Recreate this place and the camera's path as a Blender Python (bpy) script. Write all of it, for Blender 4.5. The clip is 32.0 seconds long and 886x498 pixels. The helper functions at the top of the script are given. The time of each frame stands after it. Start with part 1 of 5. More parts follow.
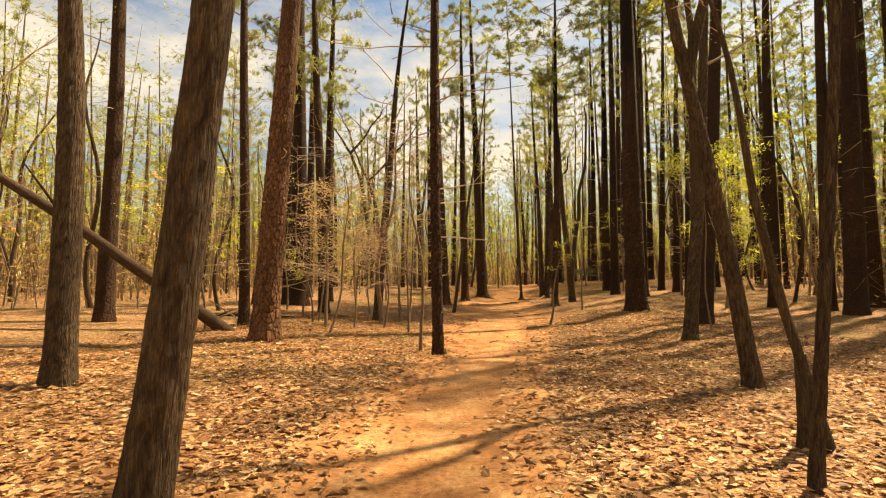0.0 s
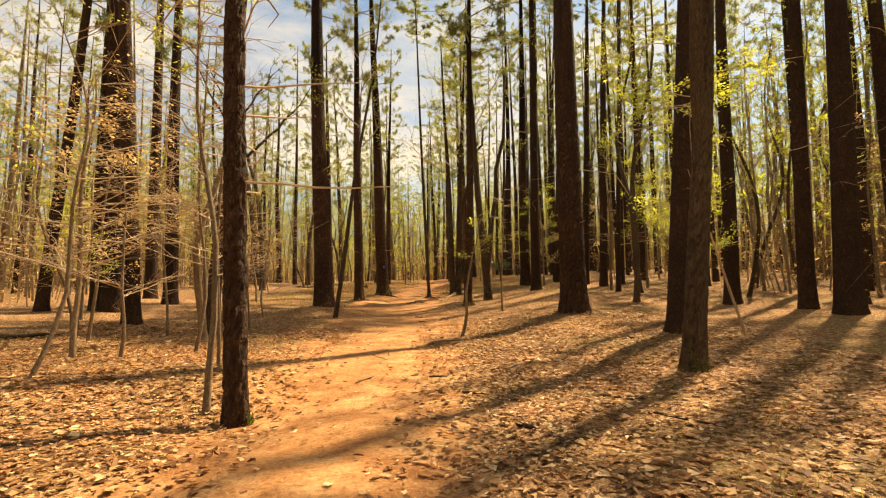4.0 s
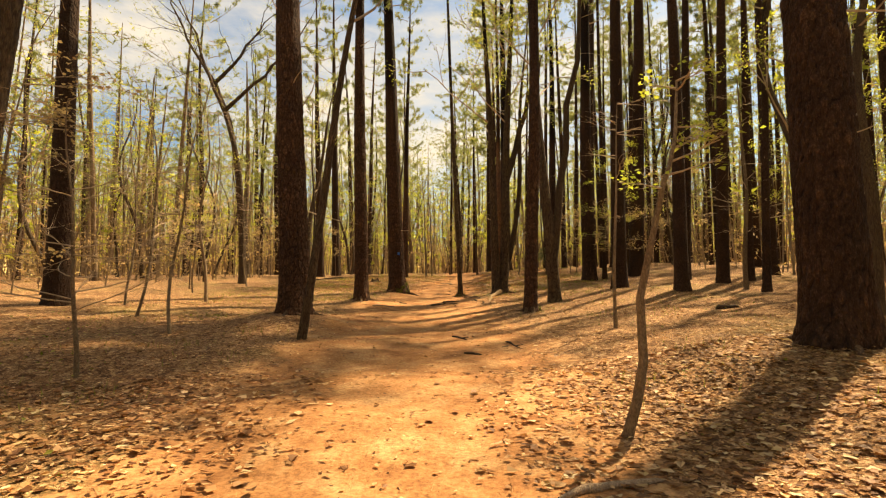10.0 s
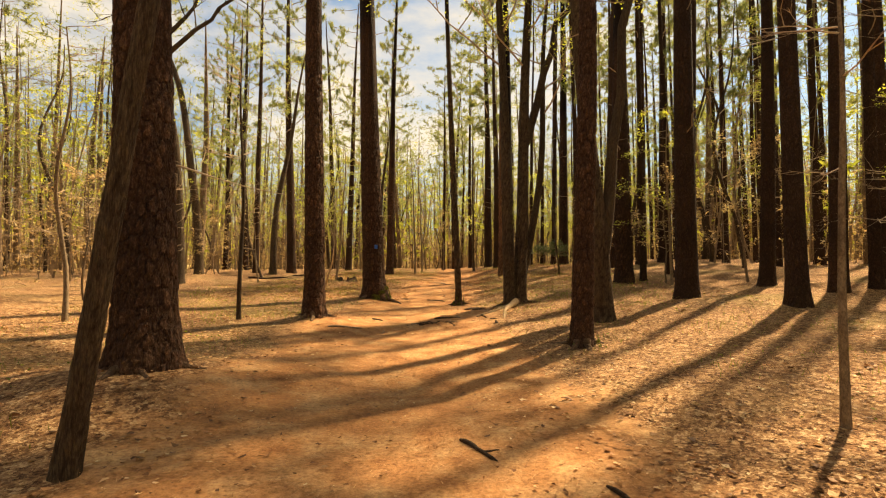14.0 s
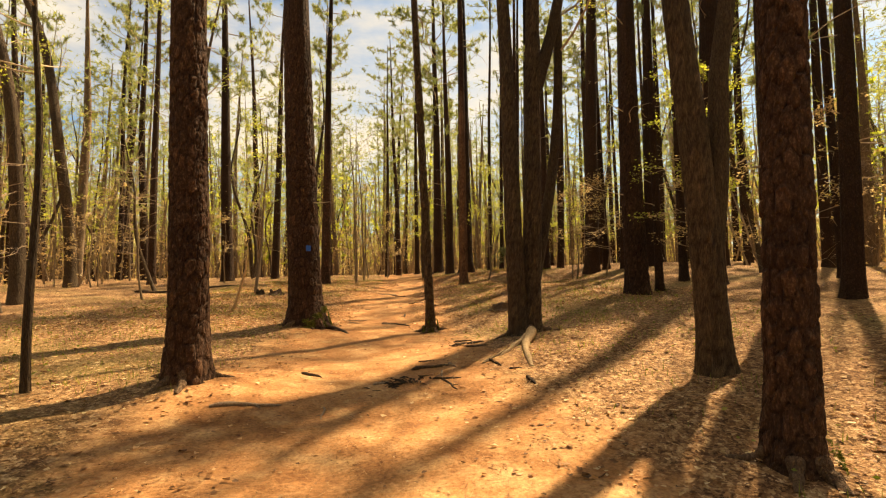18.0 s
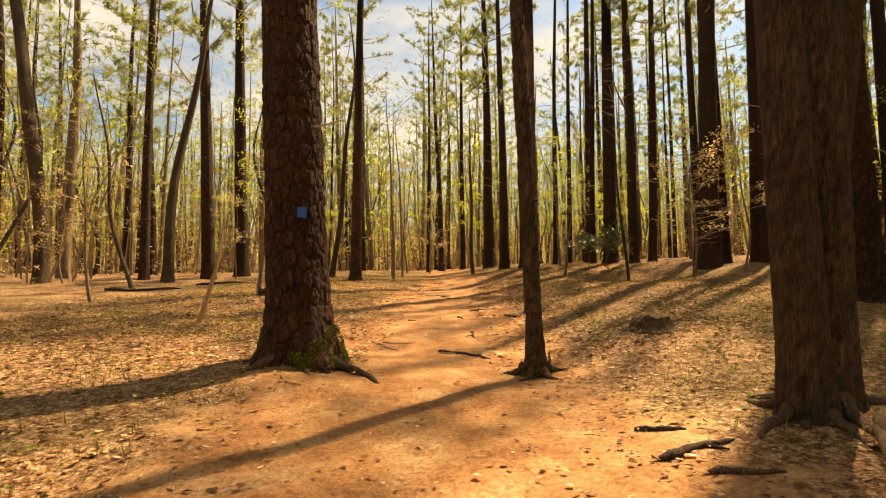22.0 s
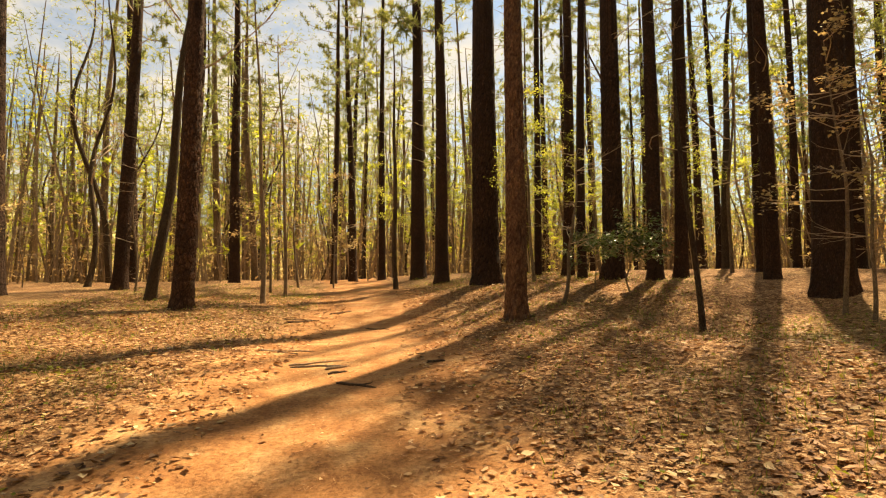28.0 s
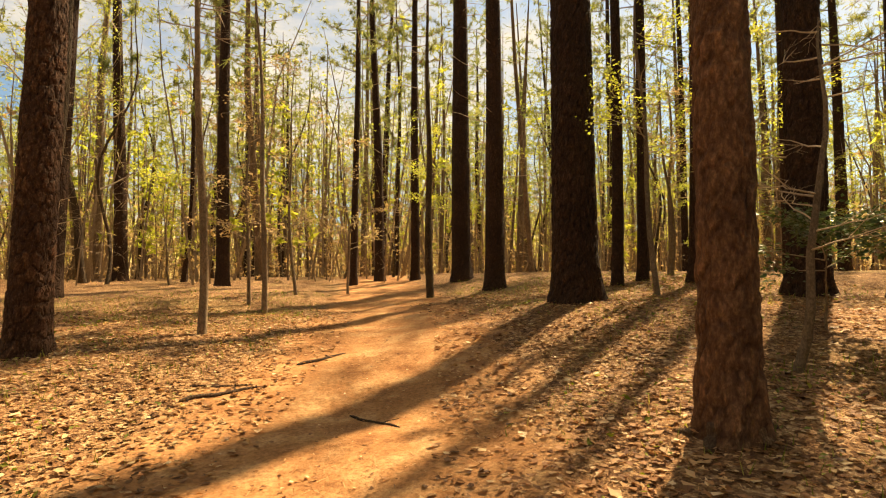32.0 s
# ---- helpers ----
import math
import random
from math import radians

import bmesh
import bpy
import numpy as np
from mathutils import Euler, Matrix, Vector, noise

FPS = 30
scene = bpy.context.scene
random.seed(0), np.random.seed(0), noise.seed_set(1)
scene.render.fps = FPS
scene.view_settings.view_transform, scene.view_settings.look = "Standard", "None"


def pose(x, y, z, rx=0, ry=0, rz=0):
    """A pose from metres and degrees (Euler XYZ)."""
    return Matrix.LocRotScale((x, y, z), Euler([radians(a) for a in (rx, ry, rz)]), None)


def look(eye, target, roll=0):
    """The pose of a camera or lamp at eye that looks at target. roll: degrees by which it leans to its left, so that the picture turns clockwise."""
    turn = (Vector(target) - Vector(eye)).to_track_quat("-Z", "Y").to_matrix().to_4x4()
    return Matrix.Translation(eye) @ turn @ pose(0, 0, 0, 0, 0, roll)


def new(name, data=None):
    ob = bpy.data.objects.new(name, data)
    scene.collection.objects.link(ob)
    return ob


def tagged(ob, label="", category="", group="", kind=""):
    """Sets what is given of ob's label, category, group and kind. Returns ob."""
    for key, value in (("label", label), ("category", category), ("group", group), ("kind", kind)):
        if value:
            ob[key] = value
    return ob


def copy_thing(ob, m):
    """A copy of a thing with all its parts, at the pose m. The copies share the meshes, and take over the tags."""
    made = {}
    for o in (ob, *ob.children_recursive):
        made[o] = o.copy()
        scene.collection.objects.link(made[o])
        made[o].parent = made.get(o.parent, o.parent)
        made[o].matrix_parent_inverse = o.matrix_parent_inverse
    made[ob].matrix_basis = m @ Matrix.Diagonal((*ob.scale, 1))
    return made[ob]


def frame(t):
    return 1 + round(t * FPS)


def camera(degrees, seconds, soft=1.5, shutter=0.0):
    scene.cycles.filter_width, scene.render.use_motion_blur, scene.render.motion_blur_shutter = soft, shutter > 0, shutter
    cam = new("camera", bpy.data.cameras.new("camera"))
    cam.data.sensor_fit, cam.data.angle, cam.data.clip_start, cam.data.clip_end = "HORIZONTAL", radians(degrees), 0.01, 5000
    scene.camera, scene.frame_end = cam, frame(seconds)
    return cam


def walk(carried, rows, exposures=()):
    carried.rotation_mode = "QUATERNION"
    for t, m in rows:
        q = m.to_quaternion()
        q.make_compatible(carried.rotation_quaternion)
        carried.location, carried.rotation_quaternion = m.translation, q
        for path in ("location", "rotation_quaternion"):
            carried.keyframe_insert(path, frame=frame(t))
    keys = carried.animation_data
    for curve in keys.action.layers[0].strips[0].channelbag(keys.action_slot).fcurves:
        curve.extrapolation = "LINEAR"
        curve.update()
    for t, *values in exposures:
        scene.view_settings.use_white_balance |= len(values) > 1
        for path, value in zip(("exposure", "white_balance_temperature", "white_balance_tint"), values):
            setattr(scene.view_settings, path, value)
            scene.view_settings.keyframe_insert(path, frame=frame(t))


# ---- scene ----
cam = camera(82.0, 32.0, soft=1.2)
ROWS = [
    (0.0, 0.000, 0.000, 1.350, 0.01, 5.81, 0.09),
    (0.5, 0.043, 0.696, 1.349, -7.95, 5.16, 0.79),
    (1.0, 0.223, 1.439, 1.366, -10.54, 5.17, 1.13),
    (1.5, 0.366, 2.155, 1.391, -10.79, 5.22, 1.18),
    (2.0, 0.592, 2.875, 1.400, -10.71, 5.10, 1.11),
    (2.5, 0.694, 3.599, 1.423, -10.46, 4.87, 0.98),
    (3.0, 0.874, 4.335, 1.438, -10.31, 4.68, 0.98),
    (3.5, 1.005, 5.020, 1.458, -10.42, 4.89, 1.04),
    (4.0, 1.199, 5.759, 1.499, -9.68, 5.27, 0.92),
    (4.5, 1.308, 6.492, 1.533, -8.55, 4.99, 0.75),
    (6.5, 1.579, 9.207, 1.407, -7.51, 5.35, 0.45),
    (7.0, 1.680, 9.896, 1.453, -6.77, 5.29, 0.22),
    (7.5, 1.652, 10.634, 1.485, -6.05, 5.47, 0.20),
    (8.0, 1.658, 11.431, 1.519, -5.74, 5.61, 0.13),
    (8.5, 1.601, 12.168, 1.553, -5.40, 5.54, 0.08),
    (9.0, 1.618, 12.908, 1.575, -5.82, 5.41, -0.06),
    (9.5, 1.651, 13.582, 1.640, -6.86, 5.00, 0.33),
    (10.0, 1.793, 14.322, 1.663, -7.73, 4.66, 0.34),
    (10.5, 1.811, 15.071, 1.718, -7.89, 4.23, 0.26),
    (11.0, 1.878, 15.797, 1.784, -7.91, 4.42, 0.18),
    (11.5, 1.933, 16.430, 1.875, -8.43, 3.80, 0.26),
    (12.0, 2.080, 17.127, 1.926, -8.96, 4.03, 0.37),
    (12.5, 2.159, 17.819, 1.966, -9.36, 4.09, 0.36),
    (13.0, 2.289, 18.602, 1.999, -9.61, 3.98, 0.28),
    (13.5, 2.398, 19.317, 2.072, -9.55, 3.83, 0.16),
    (14.0, 2.516, 20.013, 2.113, -8.75, 3.82, 0.07),
    (14.5, 2.580, 20.709, 2.146, -8.25, 3.30, -0.16),
    (16.5, 2.391, 23.286, 2.274, -9.23, 4.00, 0.16),
    (17.0, 2.358, 23.975, 2.331, -10.71, 4.11, 0.47),
    (17.5, 2.473, 24.600, 2.363, -13.26, 4.10, 0.62),
    (18.0, 2.635, 25.267, 2.406, -16.00, 4.25, 0.93),
    (18.5, 2.836, 25.987, 2.411, -15.35, 4.27, 0.80),
    (19.0, 2.886, 26.723, 2.468, -12.13, 4.10, 0.48),
    (19.5, 2.992, 27.412, 2.459, -11.61, 4.20, 0.35),
    (20.0, 2.980, 28.070, 2.467, -11.17, 4.50, 0.27),
    (20.5, 3.006, 28.789, 2.445, -11.43, 4.59, 0.29),
    (21.0, 3.040, 29.492, 2.465, -11.61, 4.52, 0.47),
    (21.5, 3.156, 30.204, 2.470, -11.80, 4.20, 0.53),
    (22.0, 3.253, 30.932, 2.482, -11.94, 3.91, 0.57),
    (22.5, 3.355, 31.636, 2.547, -12.30, 3.52, 0.40),
    (23.0, 3.361, 32.392, 2.630, -13.39, 2.86, 0.30),
    (23.5, 3.578, 33.127, 2.647, -14.78, 2.44, 0.42),
    (24.0, 3.729, 33.846, 2.734, -15.84, 2.33, 0.35),
    (24.5, 4.029, 34.535, 2.798, -16.21, 2.32, 0.25),
    (26.5, 4.861, 37.587, 2.973, -16.89, 4.15, -0.41),
    (27.0, 5.009, 38.351, 3.046, -18.81, 4.16, -0.03),
    (27.5, 5.290, 39.086, 3.060, -20.55, 4.31, 0.22),
    (28.0, 5.511, 39.828, 3.151, -21.03, 4.15, 0.41),
    (28.5, 5.858, 40.542, 3.210, -20.78, 4.05, 0.32),
    (29.0, 6.070, 41.234, 3.265, -19.68, 3.94, 0.33),
    (29.5, 6.297, 41.980, 3.331, -18.75, 3.77, 0.16),
    (30.0, 6.355, 42.671, 3.421, -17.92, 3.65, 0.03),
    (30.5, 6.592, 43.337, 3.441, -17.24, 3.32, -0.10),
    (31.0, 6.784, 44.057, 3.516, -17.12, 3.11, -0.11),
    (31.5, 7.135, 44.776, 3.583, -16.79, 2.89, -0.03),
    (32.0, 7.352, 45.484, 3.628, -16.27, 3.10, 0.21),
]
walk(cam, [(t, pose(x, y, z, 90 + pitch, roll, yaw)) for t, x, y, z, yaw, pitch, roll in ROWS], [(0.0, 1.07, 9500.0, 10.5), (32.0, 1.07, 9500.0, 10.5)])

# ---- light: a spring sun high ahead on the far side of the wood, thin broken cloud ----
SUN_AZ, SUN_EL = 54.5, 52.0
world = bpy.data.worlds.new("world")
scene.world = world
world.use_nodes = True
wn, wl = world.node_tree.nodes, world.node_tree.links
wn.clear()
w_out = wn.new("ShaderNodeOutputWorld")
w_bg = wn.new("ShaderNodeBackground")
w_sky = wn.new("ShaderNodeTexSky")
w_sky.sky_type = "NISHITA"
w_sky.sun_disc = False
w_sky.sun_elevation, w_sky.sun_rotation = radians(SUN_EL), radians(SUN_AZ)
w_geo = wn.new("ShaderNodeTexCoord")
w_map = wn.new("ShaderNodeMapping")
w_map.inputs["Scale"].default_value = (1.0, 1.0, 2.6)
w_noise = wn.new("ShaderNodeTexNoise")
w_noise.inputs["Scale"].default_value = 2.4
w_noise.inputs["Detail"].default_value = 7.0
w_noise.inputs["Roughness"].default_value = 0.6
w_ramp = wn.new("ShaderNodeValToRGB")
w_ramp.color_ramp.elements[0].position, w_ramp.color_ramp.elements[1].position = 0.42, 0.62
w_mix = wn.new("ShaderNodeMixRGB")
w_mix.inputs["Color2"].default_value = (7.3, 7.4, 7.5, 1)
wl.new(w_geo.outputs["Generated"], w_map.inputs["Vector"])
wl.new(w_map.outputs["Vector"], w_noise.inputs["Vector"])
wl.new(w_noise.outputs["Fac"], w_ramp.inputs["Fac"])
wl.new(w_ramp.outputs["Color"], w_mix.inputs["Fac"])
w_blue = wn.new("ShaderNodeMixRGB")
w_blue.blend_type = "MULTIPLY"
w_blue.inputs["Fac"].default_value = 1.0
w_blue.inputs["Color2"].default_value = (0.92, 1.2, 1.42, 1)
wl.new(w_sky.outputs["Color"], w_blue.inputs["Color1"])
wl.new(w_blue.outputs["Color"], w_mix.inputs["Color1"])
wl.new(w_mix.outputs["Color"], w_bg.inputs["Color"])
w_bg.inputs["Strength"].default_value = 0.062
wl.new(w_bg.outputs["Background"], w_out.inputs["Surface"])

sun = new("sun", bpy.data.lights.new("sun", "SUN"))
sun.data.energy, sun.data.angle, sun.data.color = 6.0, radians(1.3), (1.0, 0.88, 0.70)
_az, _el = radians(SUN_AZ), radians(SUN_EL)
SUN_DIR = Vector((math.sin(_az) * math.cos(_el), math.cos(_az) * math.cos(_el), math.sin(_el)))
sun.matrix_world = look(SUN_DIR * 60, (0, 0, 0))


# ---- materials ----
def shader(name):
    m = bpy.data.materials.new(name)
    m.use_nodes = True
    n, l = m.node_tree.nodes, m.node_tree.links
    return m, n, l, n["Principled BSDF"]


def node(n, kind, **values):
    made = n.new(kind)
    for key, value in values.items():
        made.inputs[key.replace("_", " ")].default_value = value
    return made


def ramp(n, l, source, stops):
    r = n.new("ShaderNodeValToRGB")
    els = r.color_ramp.elements
    while len(els) < len(stops):
        els.new(0.5)
    for el, (at, colour) in zip(els, stops):
        el.position, el.color = at, (*colour, 1)
    l.new(source, r.inputs["Fac"])
    return r.outputs["Color"]


def blend(n, l, fac, a, b, mode="MIX"):
    m = n.new("ShaderNodeMixRGB")
    m.blend_type = mode
    for slot, v in (("Fac", fac), ("Color1", a), ("Color2", b)):
        if isinstance(v, (int, float)):
            m.inputs[slot].default_value = v
        elif isinstance(v, tuple):
            m.inputs[slot].default_value = (*v, 1)
        else:
            l.new(v, m.inputs[slot])
    return m.outputs["Color"]


def bark(name, dark, mid, light, plate=(9.0, 9.0, 3.2), bump=0.6, plated=True):
    """Bark: long plates between dark furrows, lichen and weathering at a larger scale."""
    m, n, l, p = shader(name)
    tc = n.new("ShaderNodeTexCoord")
    mp = n.new("ShaderNodeMapping")
    mp.inputs["Scale"].default_value = plate
    l.new(tc.outputs["Object"], mp.inputs["Vector"])
    warp = node(n, "ShaderNodeTexNoise", Scale=2.0, Detail=4.0)
    l.new(mp.outputs["Vector"], warp.inputs["Vector"])
    off = blend(n, l, 0.9, mp.outputs["Vector"], warp.outputs["Color"], "ADD")
    vo = node(n, "ShaderNodeTexVoronoi", Scale=1.0)
    vo.feature = "DISTANCE_TO_EDGE"
    l.new(off, vo.inputs["Vector"])
    fine = node(n, "ShaderNodeTexNoise", Scale=5.0, Detail=8.0, Roughness=0.7)
    l.new(mp.outputs["Vector"], fine.inputs["Vector"])
    big = node(n, "ShaderNodeTexNoise", Scale=0.9, Detail=3.0)
    l.new(tc.outputs["Object"], big.inputs["Vector"])
    base = ramp(n, l, fine.outputs["Fac"], [(0.3, dark), (0.52, mid), (0.75, light)])
    furrow = ramp(n, l, vo.outputs["Distance"], [(0.0, (0.78, 0.75, 0.73)), (0.2, (1, 1, 1))])
    col = blend(n, l, 1.0, base, furrow, "MULTIPLY")
    pl = n.new("ShaderNodeAttribute")
    pl.attribute_name = "plate"
    has = n.new("ShaderNodeMath")
    has.operation = "ADD"
    l.new(pl.outputs["Fac"], has.inputs[0])
    has.inputs[1].default_value = 0.0 if plated else 0.7
    crack = ramp(n, l, has.outputs[0], [(0.0, (0.28, 0.24, 0.22)), (0.35, (0.75, 0.7, 0.68)), (0.7, (1.0, 0.98, 0.96)), (0.84, (1.12, 1.1, 1.08)), (1.0, (1.6, 1.52, 1.45))])
    col = blend(n, l, 1.0, col, crack, "MULTIPLY")
    age = ramp(n, l, big.outputs["Fac"], [(0.35, (0.78, 0.74, 0.72)), (0.65, (1.18, 1.12, 1.05))])
    col = blend(n, l, 1.0, col, age, "MULTIPLY")
    oi = n.new("ShaderNodeObjectInfo")
    tone = ramp(n, l, oi.outputs["Random"], [(0.0, (0.82, 0.8, 0.8)), (1.0, (1.15, 1.1, 1.06))])
    col = blend(n, l, 1.0, col, tone, "MULTIPLY")
    l.new(col, p.inputs["Base Color"])
    p.inputs["Roughness"].default_value = 0.92
    p.inputs["Specular IOR Level"].default_value = 0.2
    add = n.new("ShaderNodeMath")
    add.operation = "MULTIPLY_ADD"
    clip = ramp(n, l, vo.outputs["Distance"], [(0.0, (0, 0, 0)), (0.22, (1, 1, 1))])
    l.new(clip, add.inputs[0])
    add.inputs[1].default_value = 1.4
    l.new(fine.outputs["Fac"], add.inputs[2])
    bp = node(n, "ShaderNodeBump", Strength=bump, Distance=0.03)
    l.new(add.outputs[0], bp.inputs["Height"])
    l.new(bp.outputs["Normal"], p.inputs["Normal"])
    return m


def foliage(name, stops, through_colour, share=0.5):
    """Thin leaves or needles: lit from one side, they glow from the other."""
    m, n, l, p = shader(name)
    geo = n.new("ShaderNodeNewGeometry")
    col = ramp(n, l, geo.outputs["Random Per Island"], stops)
    tc = n.new("ShaderNodeTexCoord")
    no = node(n, "ShaderNodeTexNoise", Scale=0.6, Detail=2.0)
    l.new(tc.outputs["Object"], no.inputs["Vector"])
    patch = ramp(n, l, no.outputs["Fac"], [(0.35, (0.75, 0.8, 0.75)), (0.65, (1.2, 1.15, 1.1))])
    col = blend(n, l, 1.0, col, patch, "MULTIPLY")
    l.new(col, p.inputs["Base Color"])
    p.inputs["Roughness"].default_value = 0.6
    p.inputs["Specular IOR Level"].default_value = 0.25
    tr = n.new("ShaderNodeBsdfTranslucent")
    tint = blend(n, l, 1.0, col, through_colour, "MULTIPLY")
    l.new(tint, tr.inputs["Color"])
    mx = n.new("ShaderNodeMixShader")
    mx.inputs["Fac"].default_value = share
    l.new(p.outputs["BSDF"], mx.inputs[1])
    l.new(tr.outputs["BSDF"], mx.inputs[2])
    l.new(mx.outputs["Shader"], n["Material Output"].inputs["Surface"])
    return m


PINE_BARK = bark("pine_bark", (0.025, 0.014, 0.0085), (0.056, 0.032, 0.02), (0.14, 0.09, 0.06), (10.0, 10.0, 4.5), 0.9)
# pine bark a little lighter, with sunlight put into its flakes for near trunks
LIT_FLAKE_BARK = bark("lit_pine_bark", (0.026, 0.014, 0.0085), (0.062, 0.034, 0.021), (0.18, 0.115, 0.076), (10.0, 10.0, 4.5), 0.7)
RED_BARK = bark("red_pine_bark", (0.055, 0.03, 0.018), (0.13, 0.075, 0.045), (0.3, 0.19, 0.12), (7.0, 7.0, 3.5), 0.5)
OAK_BARK = bark("oak_bark", (0.03, 0.021, 0.013), (0.09, 0.068, 0.045), (0.21, 0.165, 0.115), (24.0, 24.0, 3.0), 0.7)
SMOOTH_BARK = bark("smooth_bark", (0.10, 0.078, 0.055), (0.21, 0.17, 0.12), (0.36, 0.3, 0.22), (14.0, 14.0, 7.0), 0.15)
TWIG_BARK = bark("twig_bark", (0.3, 0.24, 0.17), (0.46, 0.39, 0.29), (0.62, 0.54, 0.43), (30.0, 30.0, 12.0), 0.1, False)
DEAD_WOOD = bark("dead_wood", (0.16, 0.12, 0.09), (0.34, 0.27, 0.2), (0.55, 0.46, 0.36), (40.0, 40.0, 3.0), 0.4, False)
# paler than the near barks: distance haze is put into the colour
HAZED_BARK = bark("hazed_bark", (0.10, 0.072, 0.046), (0.2, 0.15, 0.1), (0.36, 0.29, 0.2), (6.0, 6.0, 2.0), 0.2, False)
STEM_BARK = bark("stem_bark", (0.22, 0.175, 0.12), (0.38, 0.31, 0.22), (0.56, 0.48, 0.36), (14.0, 14.0, 5.0), 0.1, False)
NEEDLES = foliage("pine_needles", [(0.0, (0.15, 0.175, 0.075)), (0.6, (0.25, 0.265, 0.115)), (1.0, (0.36, 0.36, 0.17))], (1.45, 1.45, 1.0), 0.5)
SPRING = foliage("spring_leaves", [(0.0, (0.26, 0.29, 0.06)), (0.6, (0.39, 0.41, 0.10)), (1.0, (0.52, 0.49, 0.17))], (1.55, 1.55, 0.9), 0.6)
BEECH = foliage("withered_leaves", [(0.0, (0.32, 0.21, 0.11)), (0.6, (0.48, 0.36, 0.21)), (1.0, (0.62, 0.5, 0.32))], (1.3, 1.2, 0.9), 0.5)
HOLLY = foliage("holly_leaves", [(0.0, (0.05, 0.08, 0.03)), (1.0, (0.15, 0.18, 0.08))], (1.0, 1.2, 0.6), 0.2)
HOLLY.node_tree.nodes["Principled BSDF"].inputs["Roughness"].default_value = 0.3
LITTER = foliage("leaf_litter", [(0.0, (0.10, 0.042, 0.018)), (0.35, (0.25, 0.115, 0.048)), (0.65, (0.405, 0.212, 0.098)), (0.88, (0.56, 0.355, 0.185)), (1.0, (0.74, 0.56, 0.35))], (1.1, 0.95, 0.7), 0.2)
STRAW = foliage("pine_straw", [(0.0, (0.16, 0.065, 0.024)), (0.6, (0.34, 0.16, 0.065)), (1.0, (0.56, 0.33, 0.16))], (1.0, 0.9, 0.6), 0.1)
GRASS = foliage("grass_blades", [(0.0, (0.10, 0.13, 0.02)), (0.7, (0.2, 0.22, 0.045)), (1.0, (0.38, 0.34, 0.12))], (1.4, 1.4, 0.7), 0.4)


def ground_material():
    m, n, l, p = shader("forest_floor")
    tc = n.new("ShaderNodeTexCoord")
    at = n.new("ShaderNodeAttribute")
    at.attribute_name = "worn"
    big = node(n, "ShaderNodeTexNoise", Scale=0.35, Detail=4.0)
    mid = node(n, "ShaderNodeTexNoise", Scale=2.2, Detail=6.0, Roughness=0.65)
    fine = node(n, "ShaderNodeTexNoise", Scale=26.0, Detail=6.0, Roughness=0.7)
    cell = node(n, "ShaderNodeTexVoronoi", Scale=44.0)
    bend = node(n, "ShaderNodeTexNoise", Scale=30.0, Detail=5.0)
    l.new(tc.outputs["Object"], bend.inputs["Vector"])
    for t in (big, mid, fine):
        l.new(tc.outputs["Object"], t.inputs["Vector"])
    l.new(blend(n, l, 0.05, tc.outputs["Object"], bend.outputs["Color"], "ADD"), cell.inputs["Vector"])
    dirt = ramp(n, l, mid.outputs["Fac"], [(0.3, (0.23, 0.095, 0.036)), (0.5, (0.385, 0.185, 0.078)), (0.72, (0.55, 0.335, 0.165))])
    grit = ramp(n, l, fine.outputs["Fac"], [(0.3, (0.5, 0.45, 0.42)), (0.52, (0.95, 0.95, 0.95)), (0.75, (1.4, 1.35, 1.3))])
    dirt = blend(n, l, 1.0, dirt, grit, "MULTIPLY")
    flat = node(n, "ShaderNodeTexVoronoi", Scale=17.0)
    l.new(blend(n, l, 0.09, tc.outputs["Object"], bend.outputs["Color"], "ADD"), flat.inputs["Vector"])
    chips = ramp(n, l, blend(n, l, 0.5, cell.outputs["Color"], flat.outputs["Color"]), [(0.25, (0.085, 0.038, 0.017)), (0.45, (0.21, 0.105, 0.048)), (0.62, (0.34, 0.19, 0.092)), (0.8, (0.54, 0.36, 0.2))])
    litter = blend(n, l, 0.8, chips, grit, "MULTIPLY")
    moss = ramp(n, l, big.outputs["Fac"], [(0.52, (0, 0, 0)), (0.72, (0.35, 0.35, 0.35))])
    litter = blend(n, l, moss, litter, (0.17, 0.16, 0.05))
    sm = n.new("ShaderNodeMath")
    sm.operation = "MULTIPLY_ADD"
    l.new(mid.outputs["Fac"], sm.inputs[0])
    sm.inputs[1].default_value = 1.1
    l.new(at.outputs["Fac"], sm.inputs[2])
    mask = ramp(n, l, sm.outputs[0], [(0.8, (0, 0, 0)), (1.3, (1, 1, 1))])
    col = blend(n, l, mask, litter, dirt)
    l.new(col, p.inputs["Base Color"])
    p.inputs["Roughness"].default_value = 0.95
    p.inputs["Specular IOR Level"].default_value = 0.15
    h1 = blend(n, l, mask, cell.outputs["Distance"], fine.outputs["Fac"])
    bp = node(n, "ShaderNodeBump", Strength=0.7, Distance=0.014)
    l.new(h1, bp.inputs["Height"])
    bp2 = node(n, "ShaderNodeBump", Strength=0.4, Distance=0.08)
    l.new(mid.outputs["Fac"], bp2.inputs["Height"])
    l.new(bp2.outputs["Normal"], bp.inputs["Normal"])
    l.new(bp.outputs["Normal"], p.inputs["Normal"])
    return m


